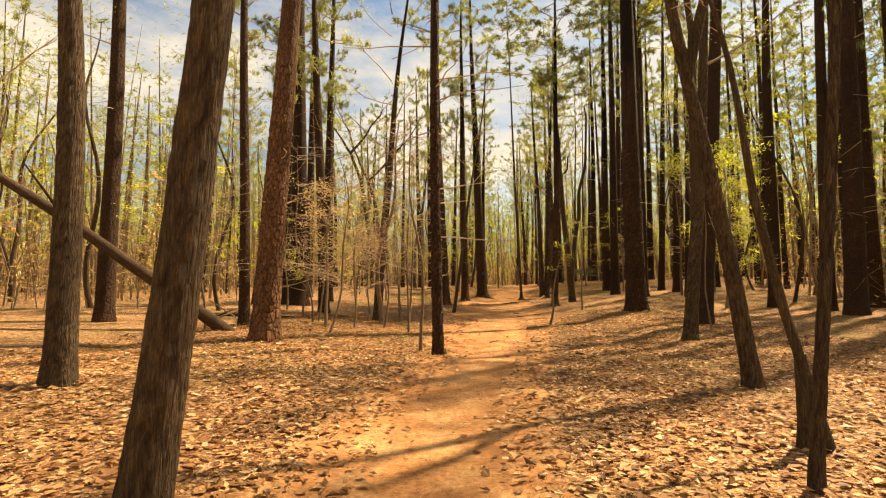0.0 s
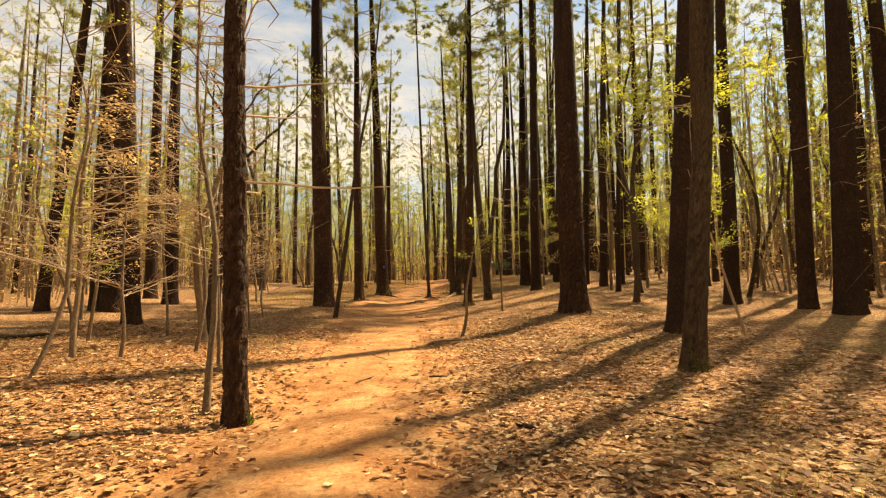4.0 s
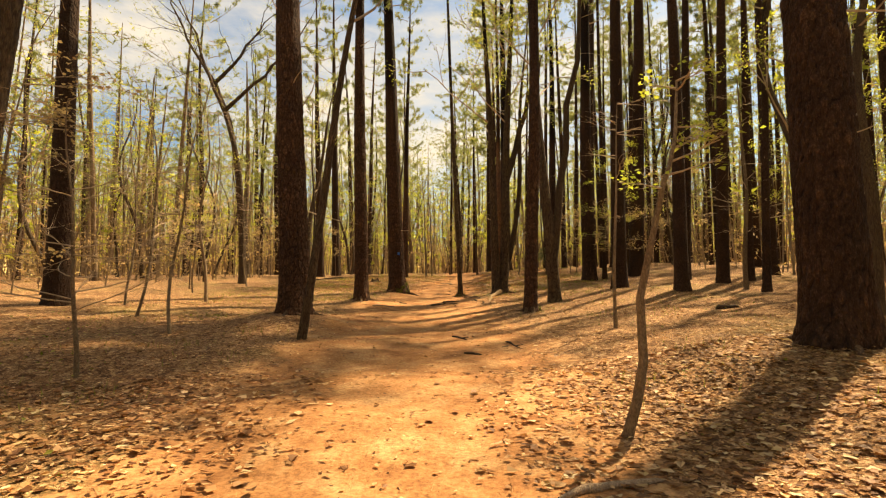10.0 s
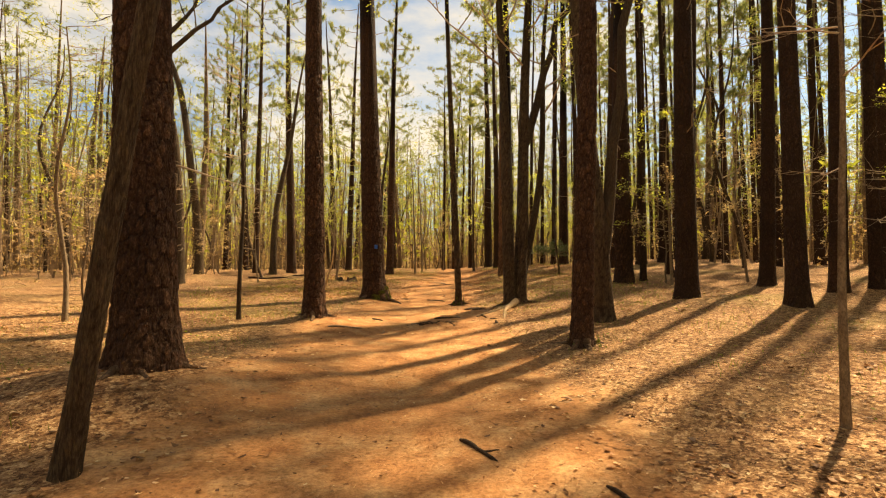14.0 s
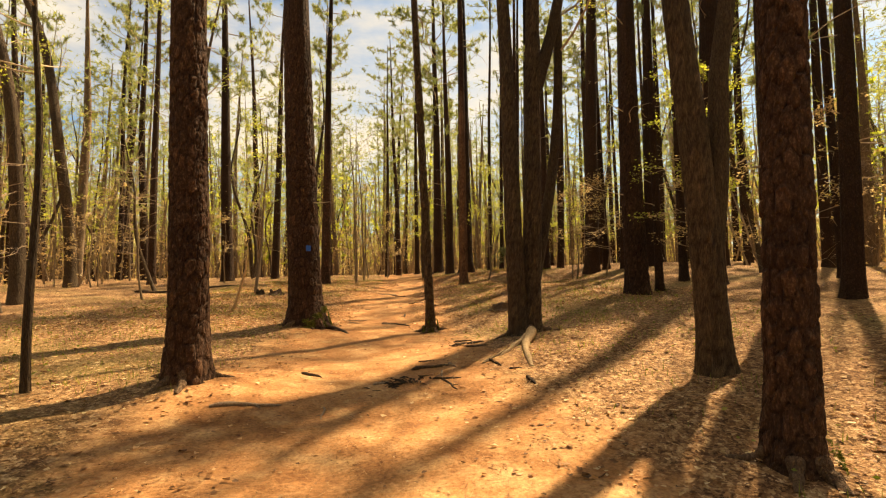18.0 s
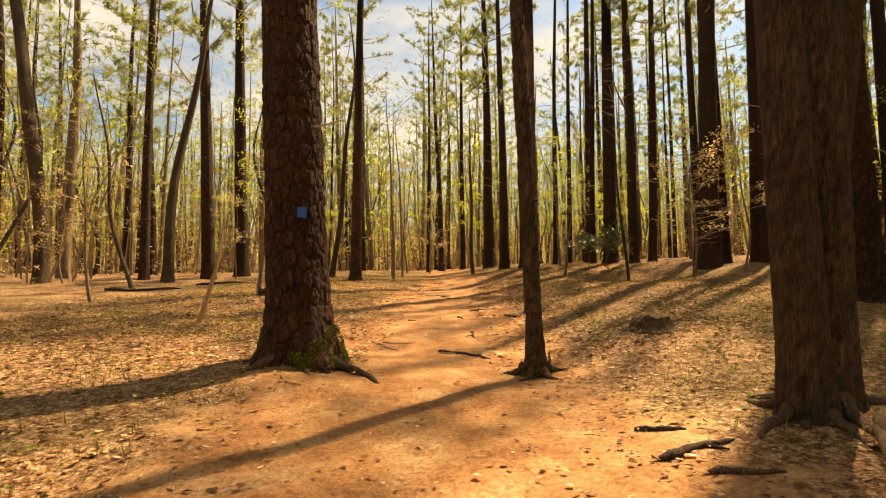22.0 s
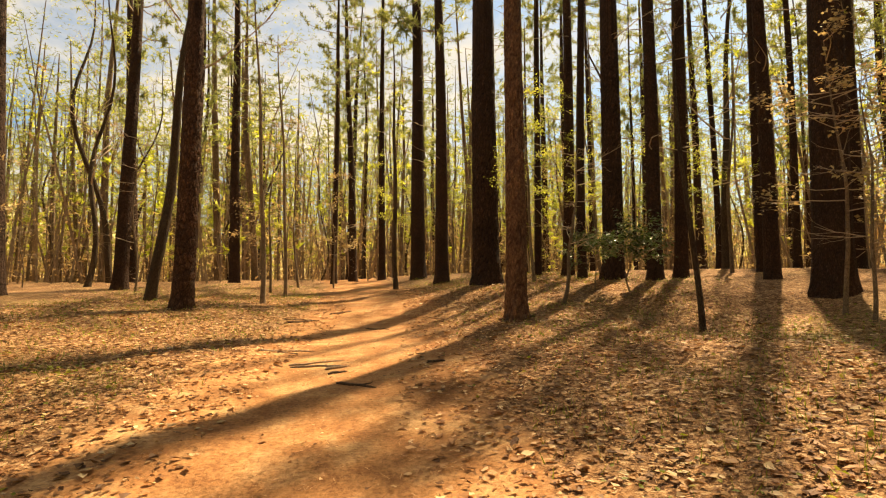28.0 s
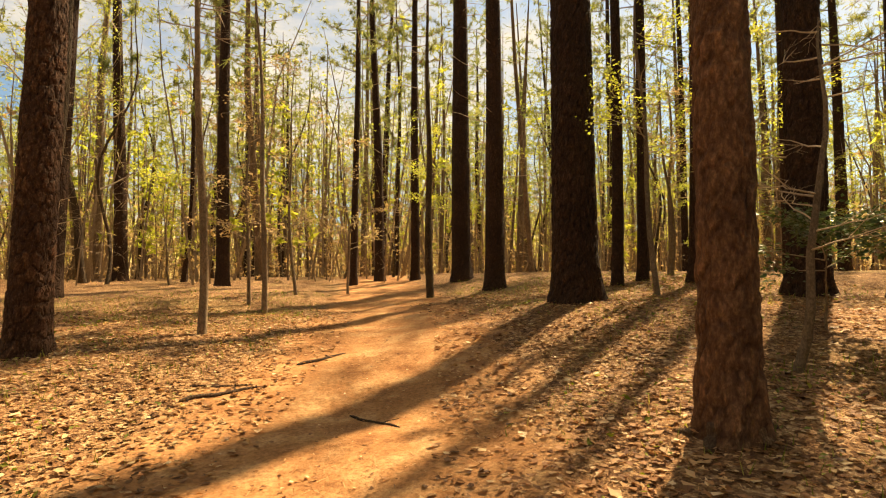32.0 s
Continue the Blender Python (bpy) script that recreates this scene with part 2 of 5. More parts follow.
LIMB_BARK = bark("limb_bark", (0.03, 0.021, 0.013), (0.09, 0.068, 0.045), (0.21, 0.165, 0.115), (24.0, 24.0, 3.0), 0.7, False)
ROOT_BARK = bark("root_bark", (0.06, 0.04, 0.026), (0.13, 0.088, 0.058), (0.26, 0.19, 0.13), (20.0, 20.0, 8.0), 0.6, False)
PALE_ROOT = bark("pale_root_bark", (0.22, 0.16, 0.095), (0.38, 0.29, 0.18), (0.54, 0.43, 0.28), (14.0, 14.0, 7.0), 0.2, False)
FLOOR = ground_material()

# ---- the lie of the land ----
TRAIL_Y = (-10, 0, 5.8, 10, 14.5, 17.6, 21.5, 26, 31, 34, 36.6, 39.6, 43.7, 47, 51, 54.5, 60, 65, 80)
TRAIL_X = (-1.2, -.4, .05, .9, 1.4, 1.75, 2.4, 2.9, 3.2, 3.8, 4.25, 5, 5.85, 6.8, 8.1, 9, 9.9, 10.5, 12)
MOUNDS = ((0.2, 26.2, 0.24, 1.5), (1.4, 32.2, 0.15, 1.2), (2.85, 37.2, 0.13, 1.3), (7.6, 20.0, 0.26, 1.7), (11.7, 53.0, 0.2, 2.0), (13.1, 46.6, -0.46, 2.2),
          (5.65, 36.7, -0.16, 1.3), (7.7, 30.5, -0.17, 1.6), (6.15, 28.2, -0.1, 1.3), (-0.1, 11.8, -0.14, 1.3), (-2.6, 20.4, -0.16, 1.6), (12.3, 38.1, -0.12, 1.6))


def trail(y):
    return np.interp(y, TRAIL_Y, TRAIL_X)


def land(x, y):
    """Height of the ground, for numbers or arrays."""
    x, y = np.asarray(x, float), np.asarray(y, float)
    u, v = x - trail(y), np.clip(y, -10, 75) / 40
    u = np.sign(u) * np.where(np.abs(u) > 11, 11 + 2 * np.tanh((np.abs(u) - 11) / 2), np.abs(u)) / 10
    z = 0.2455 - 0.3251 * v + 2.9157 * v**2 - 0.863 * v**3 - 0.2426 * u + 0.2593 * u**2 + 0.5713 * u * v
    z = z - 0.34 * np.exp(-((u * 10 / 3.6) ** 2)) * np.clip(v, 0.2, 1.2)
    for mx, my, h, r in MOUNDS:
        z = z + h * np.exp(-((x - mx) ** 2 + (y - my) ** 2) / r**2)
    return 3.75 - 0.2 * np.log1p(np.exp((3.75 - z) / 0.2))


def wear(x, y):
    """How bare the ground is: 1 on the trodden line, 0 in the litter."""
    half = np.interp(y, (0, 8, 14, 22, 30, 36, 44, 52, 62), (0.7, 0.85, 1.2, 1.6, 1.65, 1.35, 1.4, 1.3, 1.1))
    d = np.abs(np.asarray(x) - trail(y)) / half
    return np.clip(1.32 - d * 0.72, 0, 1)


def mesh_of(name, verts, faces, material, smooth=False):
    me = bpy.data.meshes.new(name)
    me.from_pydata(np.asarray(verts, float).tolist(), [], faces if isinstance(faces, list) else np.asarray(faces).tolist())
    if smooth:
        me.polygons.foreach_set("use_smooth", [True] * len(me.polygons))
    me.materials.append(material)
    me.update()
    return me


def spread(a, b, step, far):
    """Grid lines: even between a and b, ever wider out to far."""
    mid = list(np.arange(a, b + step / 2, step))
    out, s = [], step
    while not out or out[-1] < far:
        s *= 1.25
        out.append((out[-1] if out else 0) + s)
    return np.array([a - o for o in reversed(out)] + mid + [b + o for o in out])


rng = np.random.default_rng(7)
gx, gy = spread(-9, 19, 0.25, 320), spread(-4, 66, 0.25, 320)
GX, GY = np.meshgrid(gx, gy)
GZ = land(GX, GY)
for k, (amp, scale) in enumerate(((0.05, 1.6), (0.025, 0.6))):
    a = rng.uniform(0, 6.28, (6, 2))
    for q in range(6):
        c, s = math.cos(a[q, 0]), math.sin(a[q, 0])
        GZ += amp / 3 * np.sin((GX * c + GY * s) / scale * (1 + 0.35 * q) + a[q, 1])
nx, ny = len(gx), len(gy)
idx = np.arange(nx * ny).reshape(ny, nx)
quads = np.stack([idx[:-1, :-1], idx[:-1, 1:], idx[1:, 1:], idx[1:, :-1]], -1).reshape(-1, 4)
me = mesh_of("ground", np.stack([GX, GY, GZ], -1).reshape(-1, 3), quads, FLOOR, True)
att = me.attributes.new("worn", "FLOAT", "POINT")
att.data.foreach_set("value", wear(GX, GY).ravel())
ground = tagged(new("ground", me), "forest floor of brown leaf litter with a bare red clay trail", "ground", kind="structure")


def floor_z(x, y):
    """The ground sheet's height, with its small swells."""
    x, y = np.asarray(x, float), np.asarray(y, float)
    i = np.clip(np.searchsorted(gx, x) - 1, 0, nx - 2)
    j = np.clip(np.searchsorted(gy, y) - 1, 0, ny - 2)
    fx, fy = (x - gx[i]) / (gx[i + 1] - gx[i]), (y - gy[j]) / (gy[j + 1] - gy[j])
    return (GZ[j, i] * (1 - fx) + GZ[j, i + 1] * fx) * (1 - fy) + (GZ[j + 1, i] * (1 - fx) + GZ[j + 1, i + 1] * fx) * fy


# ---- tree parts ----
class Shape:
    """Vertices and faces gathered for one mesh."""

    def __init__(self):
        self.v, self.f, self.n = [], [], 0

    def add(self, verts, faces):
        self.v.append(np.asarray(verts, float))
        self.f.append(np.asarray(faces) + self.n)
        self.n += len(verts)

    def mesh(self, name, material, smooth=False):
        faces = []
        for f in self.f:
            faces.extend(f.tolist())
        return mesh_of(name, np.concatenate(self.v), faces, material, smooth)


def tube(points, radii, sides):
    """A round bar along points; both ends closed to a near point by small radii."""
    pts, r = np.asarray(points, float), np.asarray(radii, float)
    d = np.gradient(pts, axis=0)
    d /= np.linalg.norm(d, axis=1)[:, None] + 1e-9
    ref = np.where(np.abs(d[:, 2:3]) > 0.9, np.array([[1.0, 0, 0]]), np.array([[0, 0, 1.0]]))
    s = np.cross(d, ref)
    s /= np.linalg.norm(s, axis=1)[:, None] + 1e-9
    t = np.cross(s, d)
    a = np.linspace(0, 2 * math.pi, sides, endpoint=False)
    v = pts[:, None] + r[:, None, None] * (np.cos(a)[None, :, None] * s[:, None] + np.sin(a)[None, :, None] * t[:, None])
    n = len(pts)
    i = np.arange(n * sides).reshape(n, sides)
    j = np.roll(i, -1, 1)
    return v.reshape(-1, 3), np.stack([i[:-1], j[:-1], j[1:], i[1:]], -1).reshape(-1, 4)


def trunk_line(height, lean, bend, seed, steps=24):
    """The middle line of a trunk from its foot at the origin."""
    g = np.random.default_rng(seed)
    z = np.linspace(0, height, steps)
    w = z / height
    ph = g.uniform(0, 6.28, 4)
    x = lean[0] * z + bend * (np.sin(w * 4 + ph[0]) - math.sin(ph[0])) + 0.35 * bend * (np.sin(w * 11 + ph[1]) - math.sin(ph[1]))
    y = lean[1] * z + bend * (np.sin(w * 4 + ph[2]) - math.sin(ph[2])) + 0.35 * bend * (np.sin(w * 11 + ph[3]) - math.sin(ph[3]))
    return np.stack([x, y, z], -1)


def trunk_mesh(line, dia, seed, material, fine=False, flare=0.36, deep=0.03, plate=(0.1, 0.2), top=0.12, sink=0.25):
    """A trunk round its middle line: flared foot with root swellings; fine ones carry raised bark plates."""
    g = np.random.default_rng(seed)
    height = line[-1, 2]
    r0 = dia / 2
    if fine:
        closest = fine == "close"
        sides = int(np.clip(2 * math.pi * r0 / (0.021 if closest else 0.035), 24, 120))
        low = 4.2 if closest else 1.5
        z = np.concatenate([np.arange(-sink, low, 0.027 if closest else 0.06), np.arange(low, 7.0, 0.06), np.linspace(min(7.0, height * 0.6), height, 14)])
    else:
        sides = 12 if dia > 0.2 else 7
        z = np.concatenate([[-sink, 0, 0.12, 0.3, 0.6, 1.1], np.linspace(2, height, 14)])
    z = np.unique(z)
    cx, cy = np.interp(z, line[:, 2], line[:, 0]), np.interp(z, line[:, 2], line[:, 1])
    zz = np.clip(z, 0, None)
    r = r0 * (1 - (1 - top) * (zz / height) ** 1.25)
    a = np.linspace(0, 2 * math.pi, sides, endpoint=False)
    lobes = sum(np.cos(k * a + g.uniform(0, 6.28)) * g.uniform(0.4, 1.0) for k in (3, 4, 5)) / 2
    foot = np.exp(-zz / (0.22 + 0.35 * r0))[:, None]
    R = r[:, None] * (1 + flare * foot * (0.75 + 0.55 * lobes[None, :]) + 0.02 * np.sin(a * 3 + 1)[None, :])
    if fine:
        U, Z = np.broadcast_to(a[None, :] * r0, R.shape), np.broadcast_to(z[:, None], R.shape)
        per = 2 * math.pi * r0
        nu, nv = max(5, int(per / plate[0])), int((z[-1] - z[0]) / plate[1]) + 2
        nv = min(nv, int(8.0 / plate[1]))
        iu, iv = np.meshgrid(np.arange(nu), np.arange(nv))
        pu = ((iu + 0.5 * (iv % 2) + g.uniform(-0.38, 0.38, iu.shape)) * per / nu) % per
        pv = -sink + (iv + g.uniform(-0.45, 0.45, iv.shape)) * plate[1]
        lift = g.uniform(0.35, 1.0, iu.shape)
        d1 = np.full(R.shape, 9.0)
        d2 = np.full(R.shape, 9.0)
        up = np.zeros(R.shape)
        rows_of = np.clip(((Z[:, 0] + sink) / plate[1]).astype(int), 0, nv - 1)
        for dv in (-2, -1, 0, 1, 2):
            rr = rows_of + dv
            ok = (rr >= 0) & (rr < nv)
            rr = np.clip(rr, 0, nv - 1)
            for c in range(nu):
                du = np.abs(U - pu[rr, c][:, None])
                du = np.minimum(du, per - du) / plate[0]
                dd = np.hypot(du, (Z - pv[rr, c][:, None]) / plate[1])
                dd = np.where(ok[:, None], dd, 9.0)
                near = dd < d1
                d2 = np.where(near, d1, np.minimum(d2, dd))
                up = np.where(near, lift[rr, c][:, None], up)
                d1 = np.where(near, dd, d1)
        edge = np.clip((d2 - d1) / 0.26, 0, 1) ** 0.7
        shown = edge * (0.45 + 0.55 * up)
        fade = np.clip((7.4 - Z) / 2, 0, 1)
        R = R + fade * (deep * (edge * up - 0.6) + g.normal(0, 0.0016, R.shape))
    v = np.stack([cx[:, None] + R * np.cos(a), cy[:, None] + R * np.sin(a), np.broadcast_to(z[:, None], R.shape)], -1)
    n = len(z)
    i = np.arange(n * sides).reshape(n, sides)
    j = np.roll(i, -1, 1)
    me = mesh_of("trunk", v.reshape(-1, 3), np.stack([i[:-1], j[:-1], j[1:], i[1:]], -1).reshape(-1, 4), material, not fine)
    kept = me.attributes.new("plate", "FLOAT", "POINT")
    kept.data.foreach_set("value", (shown if fine else np.full(R.shape, 0.7)).ravel())
    return me


def slivers(g, centres, length, width, per, flat=0.0, droop=0.0):
    """Thin triangles fanning from each centre: needles and narrow leaves."""
    c = np.repeat(np.asarray(centres), per, 0)
    n = len(c)
    d = g.normal(size=(n, 3))
    d[:, 2] = d[:, 2] * (1 - flat) - droop
    d /= np.linalg.norm(d, axis=1)[:, None]
    s = np.cross(d, g.normal(size=(n, 3)))
    s /= np.linalg.norm(s, axis=1)[:, None] + 1e-9
    ln = length * g.uniform(0.6, 1.2, (n, 1))
    w = width * g.uniform(0.7, 1.3, (n, 1))
    base = c + d * ln * 0.08
    v = np.stack([base - s * w / 2, base + s * w / 2, c + d * ln], 1).reshape(-1, 3)
    return v, np.arange(3 * n).reshape(-1, 3)


def leaves(g, centres, size, flat=0.5):
    """Small pointed leaves, two triangles folded on the rib."""
    c = np.asarray(centres)
    n = len(c)
    d = g.normal(size=(n, 3))
    d[:, 2] *= 1 - flat
    d /= np.linalg.norm(d, axis=1)[:, None]
    up = np.array([0, 0, 1.0]) + g.normal(0, 0.5, (n, 3))
    s = np.cross(d, up)
    s /= np.linalg.norm(s, axis=1)[:, None] + 1e-9
    k = np.cross(s, d)
    ln = size * g.uniform(0.6, 1.3, (n, 1))
    w = ln * 0.32
    mid = c + d * ln * 0.45
    v = np.stack([c, mid - s * w + k * w * 0.3, c + d * ln, mid + s * w + k * w * 0.3], 1).reshape(-1, 3)
    q = np.arange(n)[:, None] * 4
    f = np.concatenate([q + np.array([[0, 1, 2]]), q + np.array([[0, 2, 3]])], 0)
    return v, f


def limb_points(g, start, heading, length, rise, wob=0.12, n=6):
    s = np.linspace(0, 1, n)[:, None]
    side = np.cross(heading, (0, 0, 1.0))
    p = np.asarray(start)[None] + s * np.asarray(heading)[None] * length
    p[:, 2] += (s[:, 0] ** 2) * rise * length
    p += side[None] * (np.sin(s * g.uniform(2, 5) + g.uniform(0, 6)) - 0) * wob * length * s
    p += g.normal(0, 0.02 * length, p.shape) * s
    return p


def pine_crown(seed, height=9.0, reach=2.6, limbs=40, tufts=13, needle=0.24):
    """Crown of a tall pine with its foot at the crown's lowest limb: uneven level limbs that end in round tufts of needles."""
    g = np.random.default_rng(seed)
    wood, green = Shape(), []
    for k in range(limbs):
        z = height * (k + g.uniform(0, 0.8)) / limbs
        az = k * 2.4 + g.uniform(-0.7, 0.7)
        f = 0.45 + 0.75 * math.sin(math.pi * min(1, 0.12 + 0.75 * z / height))
        ln = reach * f * g.uniform(0.45, 1.25)
        h = np.array([math.cos(az), math.sin(az), g.uniform(-0.15, 0.3)])
        p = limb_points(g, (0, 0, z), h, ln, g.uniform(0.0, 0.3), n=5)
        wood.add(*tube(p, np.linspace(0.03, 0.008, len(p)), 3))
        across = np.cross(h, (0, 0, 1.0))
        for tuft in range(tufts):
            s = g.uniform(0.3, 1.0) ** 0.7
            at = np.array([np.interp(s, np.linspace(0, 1, len(p)), p[:, q]) for q in range(3)])
            green.append(at + across * g.normal(0, 0.3) * (1.25 - s) + np.array([0, 0, g.uniform(0, 0.16)]))
    v, f = slivers(g, np.array(green), needle * 1.1, 0.042, 15, 0.1)
    crown = Shape()
    crown.add(v, f)
    return wood.mesh("crown_limbs", TWIG_BARK), crown.mesh("crown", NEEDLES)


def bare_limbs(g, wood, tips, start, heading, length, radius, depth, spread_by=0.7, rise=0.25, sides=4):
    """Limbs that fork again and again; their ends are gathered in tips."""
    p = limb_points(g, start, heading, length, rise, n=4 if depth < 2 else 6)
    wood.add(*tube(p, np.linspace(radius, radius * 0.35, len(p)), 3 if depth < 2 else sides))
    tips.extend(p[-3:])
    if depth <= 0:
        return
    for k in range(g.integers(2, 4)):
        s = g.uniform(0.35, 1.0)
        at = np.array([np.interp(s, np.linspace(0, 1, len(p)), p[:, q]) for q in range(3)])
        h = heading + g.normal(0, spread_by, 3) * np.array([1, 1, 0.6])
        h /= np.linalg.norm(h)
        bare_limbs(g, wood, tips, at, h, length * g.uniform(0.45, 0.7), radius * 0.5, depth - 1, spread_by, rise, max(3, sides - 1))


def broad_crown(seed, height=8.0, limbs=12, leaf=0.10, per=16, material=None, reach=2.6):
    """Open crown of a young broadleaf in spring: steep limbs with sparse small leaves."""
    g = np.random.default_rng(seed)
    wood, tips = Shape(), []
    for k in range(limbs):
        z = height * (0.02 + 0.95 * k / limbs)
        az = k * 2.4 + g.uniform(-0.6, 0.6)
        ln = reach * (1 - 0.65 * z / height) * g.uniform(0.7, 1.2)
        h = np.array([math.cos(az), math.sin(az), g.uniform(0.4, 1.1)])
        h /= np.linalg.norm(h)
        bare_limbs(g, wood, tips, np.array([0, 0, z]), h, ln, 0.035 * (1 - 0.6 * z / height), 2)
    made = [wood.mesh("crown_limbs", TWIG_BARK)]
    if material:
        t = np.array(tips)
        c = np.repeat(t, per, 0) + g.normal(0, 0.16, (len(t) * per, 3))
        v, f = leaves(g, c, leaf)
        sh = Shape()
        sh.add(v, f)
        made.append(sh.mesh("crown", material))
    return made


def part(name, data, material, parent, label="", at=None):
    """Links a mesh (or a bmesh) as one part under a thing or a part."""
    if isinstance(data, bmesh.types.BMesh):
        me = bpy.data.meshes.new(name)
        data.to_mesh(me)
        data.free()
        me.materials.append(material)
        data = me
    ob = new(name, data)
    ob.parent = parent
    if at is not None:
        ob.matrix_basis = at
    return tagged(ob, label)


PINE_CROWNS = [pine_crown(100 + k, 8.0 + k, 2.1 + 0.2 * k, 24 + 2 * k) for k in range(5)]
BROAD_CROWNS = [broad_crown(200 + k, 7.0 + k, 8, 0.066, 7, SPRING if k != 2 else None) for k in range(4)]


def line_at(line, z):
    return np.array([np.interp(z, line[:, 2], line[:, q]) for q in range(3)])


count = [0]
LINES = {}


def seed_at(x, y):
    return 1000 + (int(abs(x) * 100) * 31 + int(abs(y) * 100) * 17) % 90000


def pine(x, y, dia, lean=0.0, height=0.0, fine=False, material=None, label="", stubs=9, bend=0.06, clear=0.0, full=0.9, flare=0.36, tall=False):
    """A tall pine: bare plated trunk with broken stubs, and a crown high up; full and tall fit the crown to the wanted
    ground shade.
    """
    clear = 0.68 if tall else clear or (0.5 if fine else 0.42)
    seed = seed_at(x, y)
    g = np.random.default_rng(seed)
    height = height or float(np.clip(17 + 12 * dia, 15, 27)) * g.uniform(0.92, 1.08)
    height = max(height * 1.1, 24.0) if tall else height
    line = trunk_line(height, (lean, g.normal(0, 0.008)), bend * g.uniform(0.5, 1.4), seed)
    root = tagged(new("pine_tree"), label or ("tall pine with dark plated bark standing in leaf litter" if dia > 0.3 else "slender pine with dark bark standing in leaf litter"), "tree", "pines of the wood")
    root.location = (x, y, float(floor_z(x, y)))
    LINES[root.name] = line
    # the closest trunks take the bark whose flakes carry painted sunlight
    part("trunk", trunk_mesh(line, dia, seed, material or (LIT_FLAKE_BARK if fine == "close" else PINE_BARK), fine, flare), None, root)
    sh = Shape()
    for k in range(stubs):
        z = g.uniform(2.2, height * clear)
        az = g.uniform(0, 6.28)
        ln = g.choice((0.2, 0.5, 1.0, 1.7, 2.3)) * g.uniform(0.7, 1.1) * (0.3 if fine == "close" else 1.0)
        h = np.array([math.cos(az), math.sin(az), g.uniform(-0.2, 0.3)])
        p = limb_points(g, line_at(line, z), h, ln + dia * 0.5, -0.06, 0.14, 5)
        if fine:
            one = Shape()
            one.add(*tube(p, np.linspace(0.02, 0.006, 5), 5))
            part("dead_branch", one.mesh("dead_branch", TWIG_BARK), None, root)
        else:
            sh.add(*tube(p, np.linspace(0.018, 0.005, 5), 4))
    if sh.v:
        part("dead_branch_spray", sh.mesh("dead_branch_spray", TWIG_BARK), None, root)["kind"] = "stuff"
    c = PINE_CROWNS[int(g.integers(0, 5))]
    z0 = height * clear
    sc = (height - z0) / (8.0 + PINE_CROWNS.index(c))
    sz = float(np.clip(0.6 + dia * 0.5, 0.55, 1.0)) * full
    m = Matrix.Translation(line_at(line, z0)) @ Euler((0.0, math.atan(lean * 0.7), g.uniform(0, 6.28))).to_matrix().to_4x4() @ Matrix.Diagonal((sz, sz, sc, 1))
    part("crown_branchwork", c[0], None, root, at=m)["kind"] = "stuff"
    part("crown", c[1], None, root, at=m)["kind"] = "stuff"
    # wide crowns get a second layer of needles, added to deepen their ground shade
    if full > 1.2:
        again = m @ pose(0, 0, 0.35, 0, 0, 75)
        part("crown", PINE_CROWNS[0][1], None, root, at=again)["kind"] = "stuff"
    return root


def broadleaf(x, y, dia, lean=0.0, height=0.0, fine=False, material=None, label="", bend=0.25, fork=None, crown=None, clear=0.45, leany=0.0):
    """A broadleaf tree of the understorey: a winding trunk, forks, and an open crown."""
    seed = seed_at(x, y)
    g = np.random.default_rng(seed)
    height = height or float(np.clip(7 + 26 * dia, 7, 17))
    line = trunk_line(height, (lean, leany), bend, seed)
    root = tagged(new("broadleaf_tree"), label or "slim broadleaf tree with grey-brown bark and sparse spring leaves", "tree", "broadleaf trees of the wood")
    root.location = (x, y, float(floor_z(x, y)))
    part("trunk", trunk_mesh(line, dia, seed, material or OAK_BARK, fine, 0.35, 0.01, (0.05, 0.22), 0.15), None, root)
    z0 = height * clear
    if fork:
        for z, side, ln in fork:
            start = line_at(line, z)
            h = Vector((side, g.uniform(-0.15, 0.15), 1.0)).normalized()
            p = limb_points(g, start, np.array(h), ln, 0.02, 0.05, 9)
            rad = np.linspace(dia * 0.36, dia * 0.12, 9)
            sh = Shape()
            sh.add(*tube(p, rad, 10))
            part("limb", sh.mesh("limb", LIMB_BARK, True), None, root)
    k = int(g.integers(0, 4)) if crown is None else crown
    c = BROAD_CROWNS[k]
    sc = (height - z0) / (7.0 + k)
    s = float(np.clip(0.6 + dia * 1.6, 0.6, 1.3))
    m = Matrix.Translation(line_at(line, z0)) @ pose(0, 0, 0, 0, 0, g.uniform(0, 360)) @ Matrix.Diagonal((s, s, sc, 1))
    part("crown_branchwork", c[0], None, root, at=m)["kind"] = "stuff"
    if len(c) > 1:
        part("crown", c[1], None, root, at=m)["kind"] = "stuff"
    return root


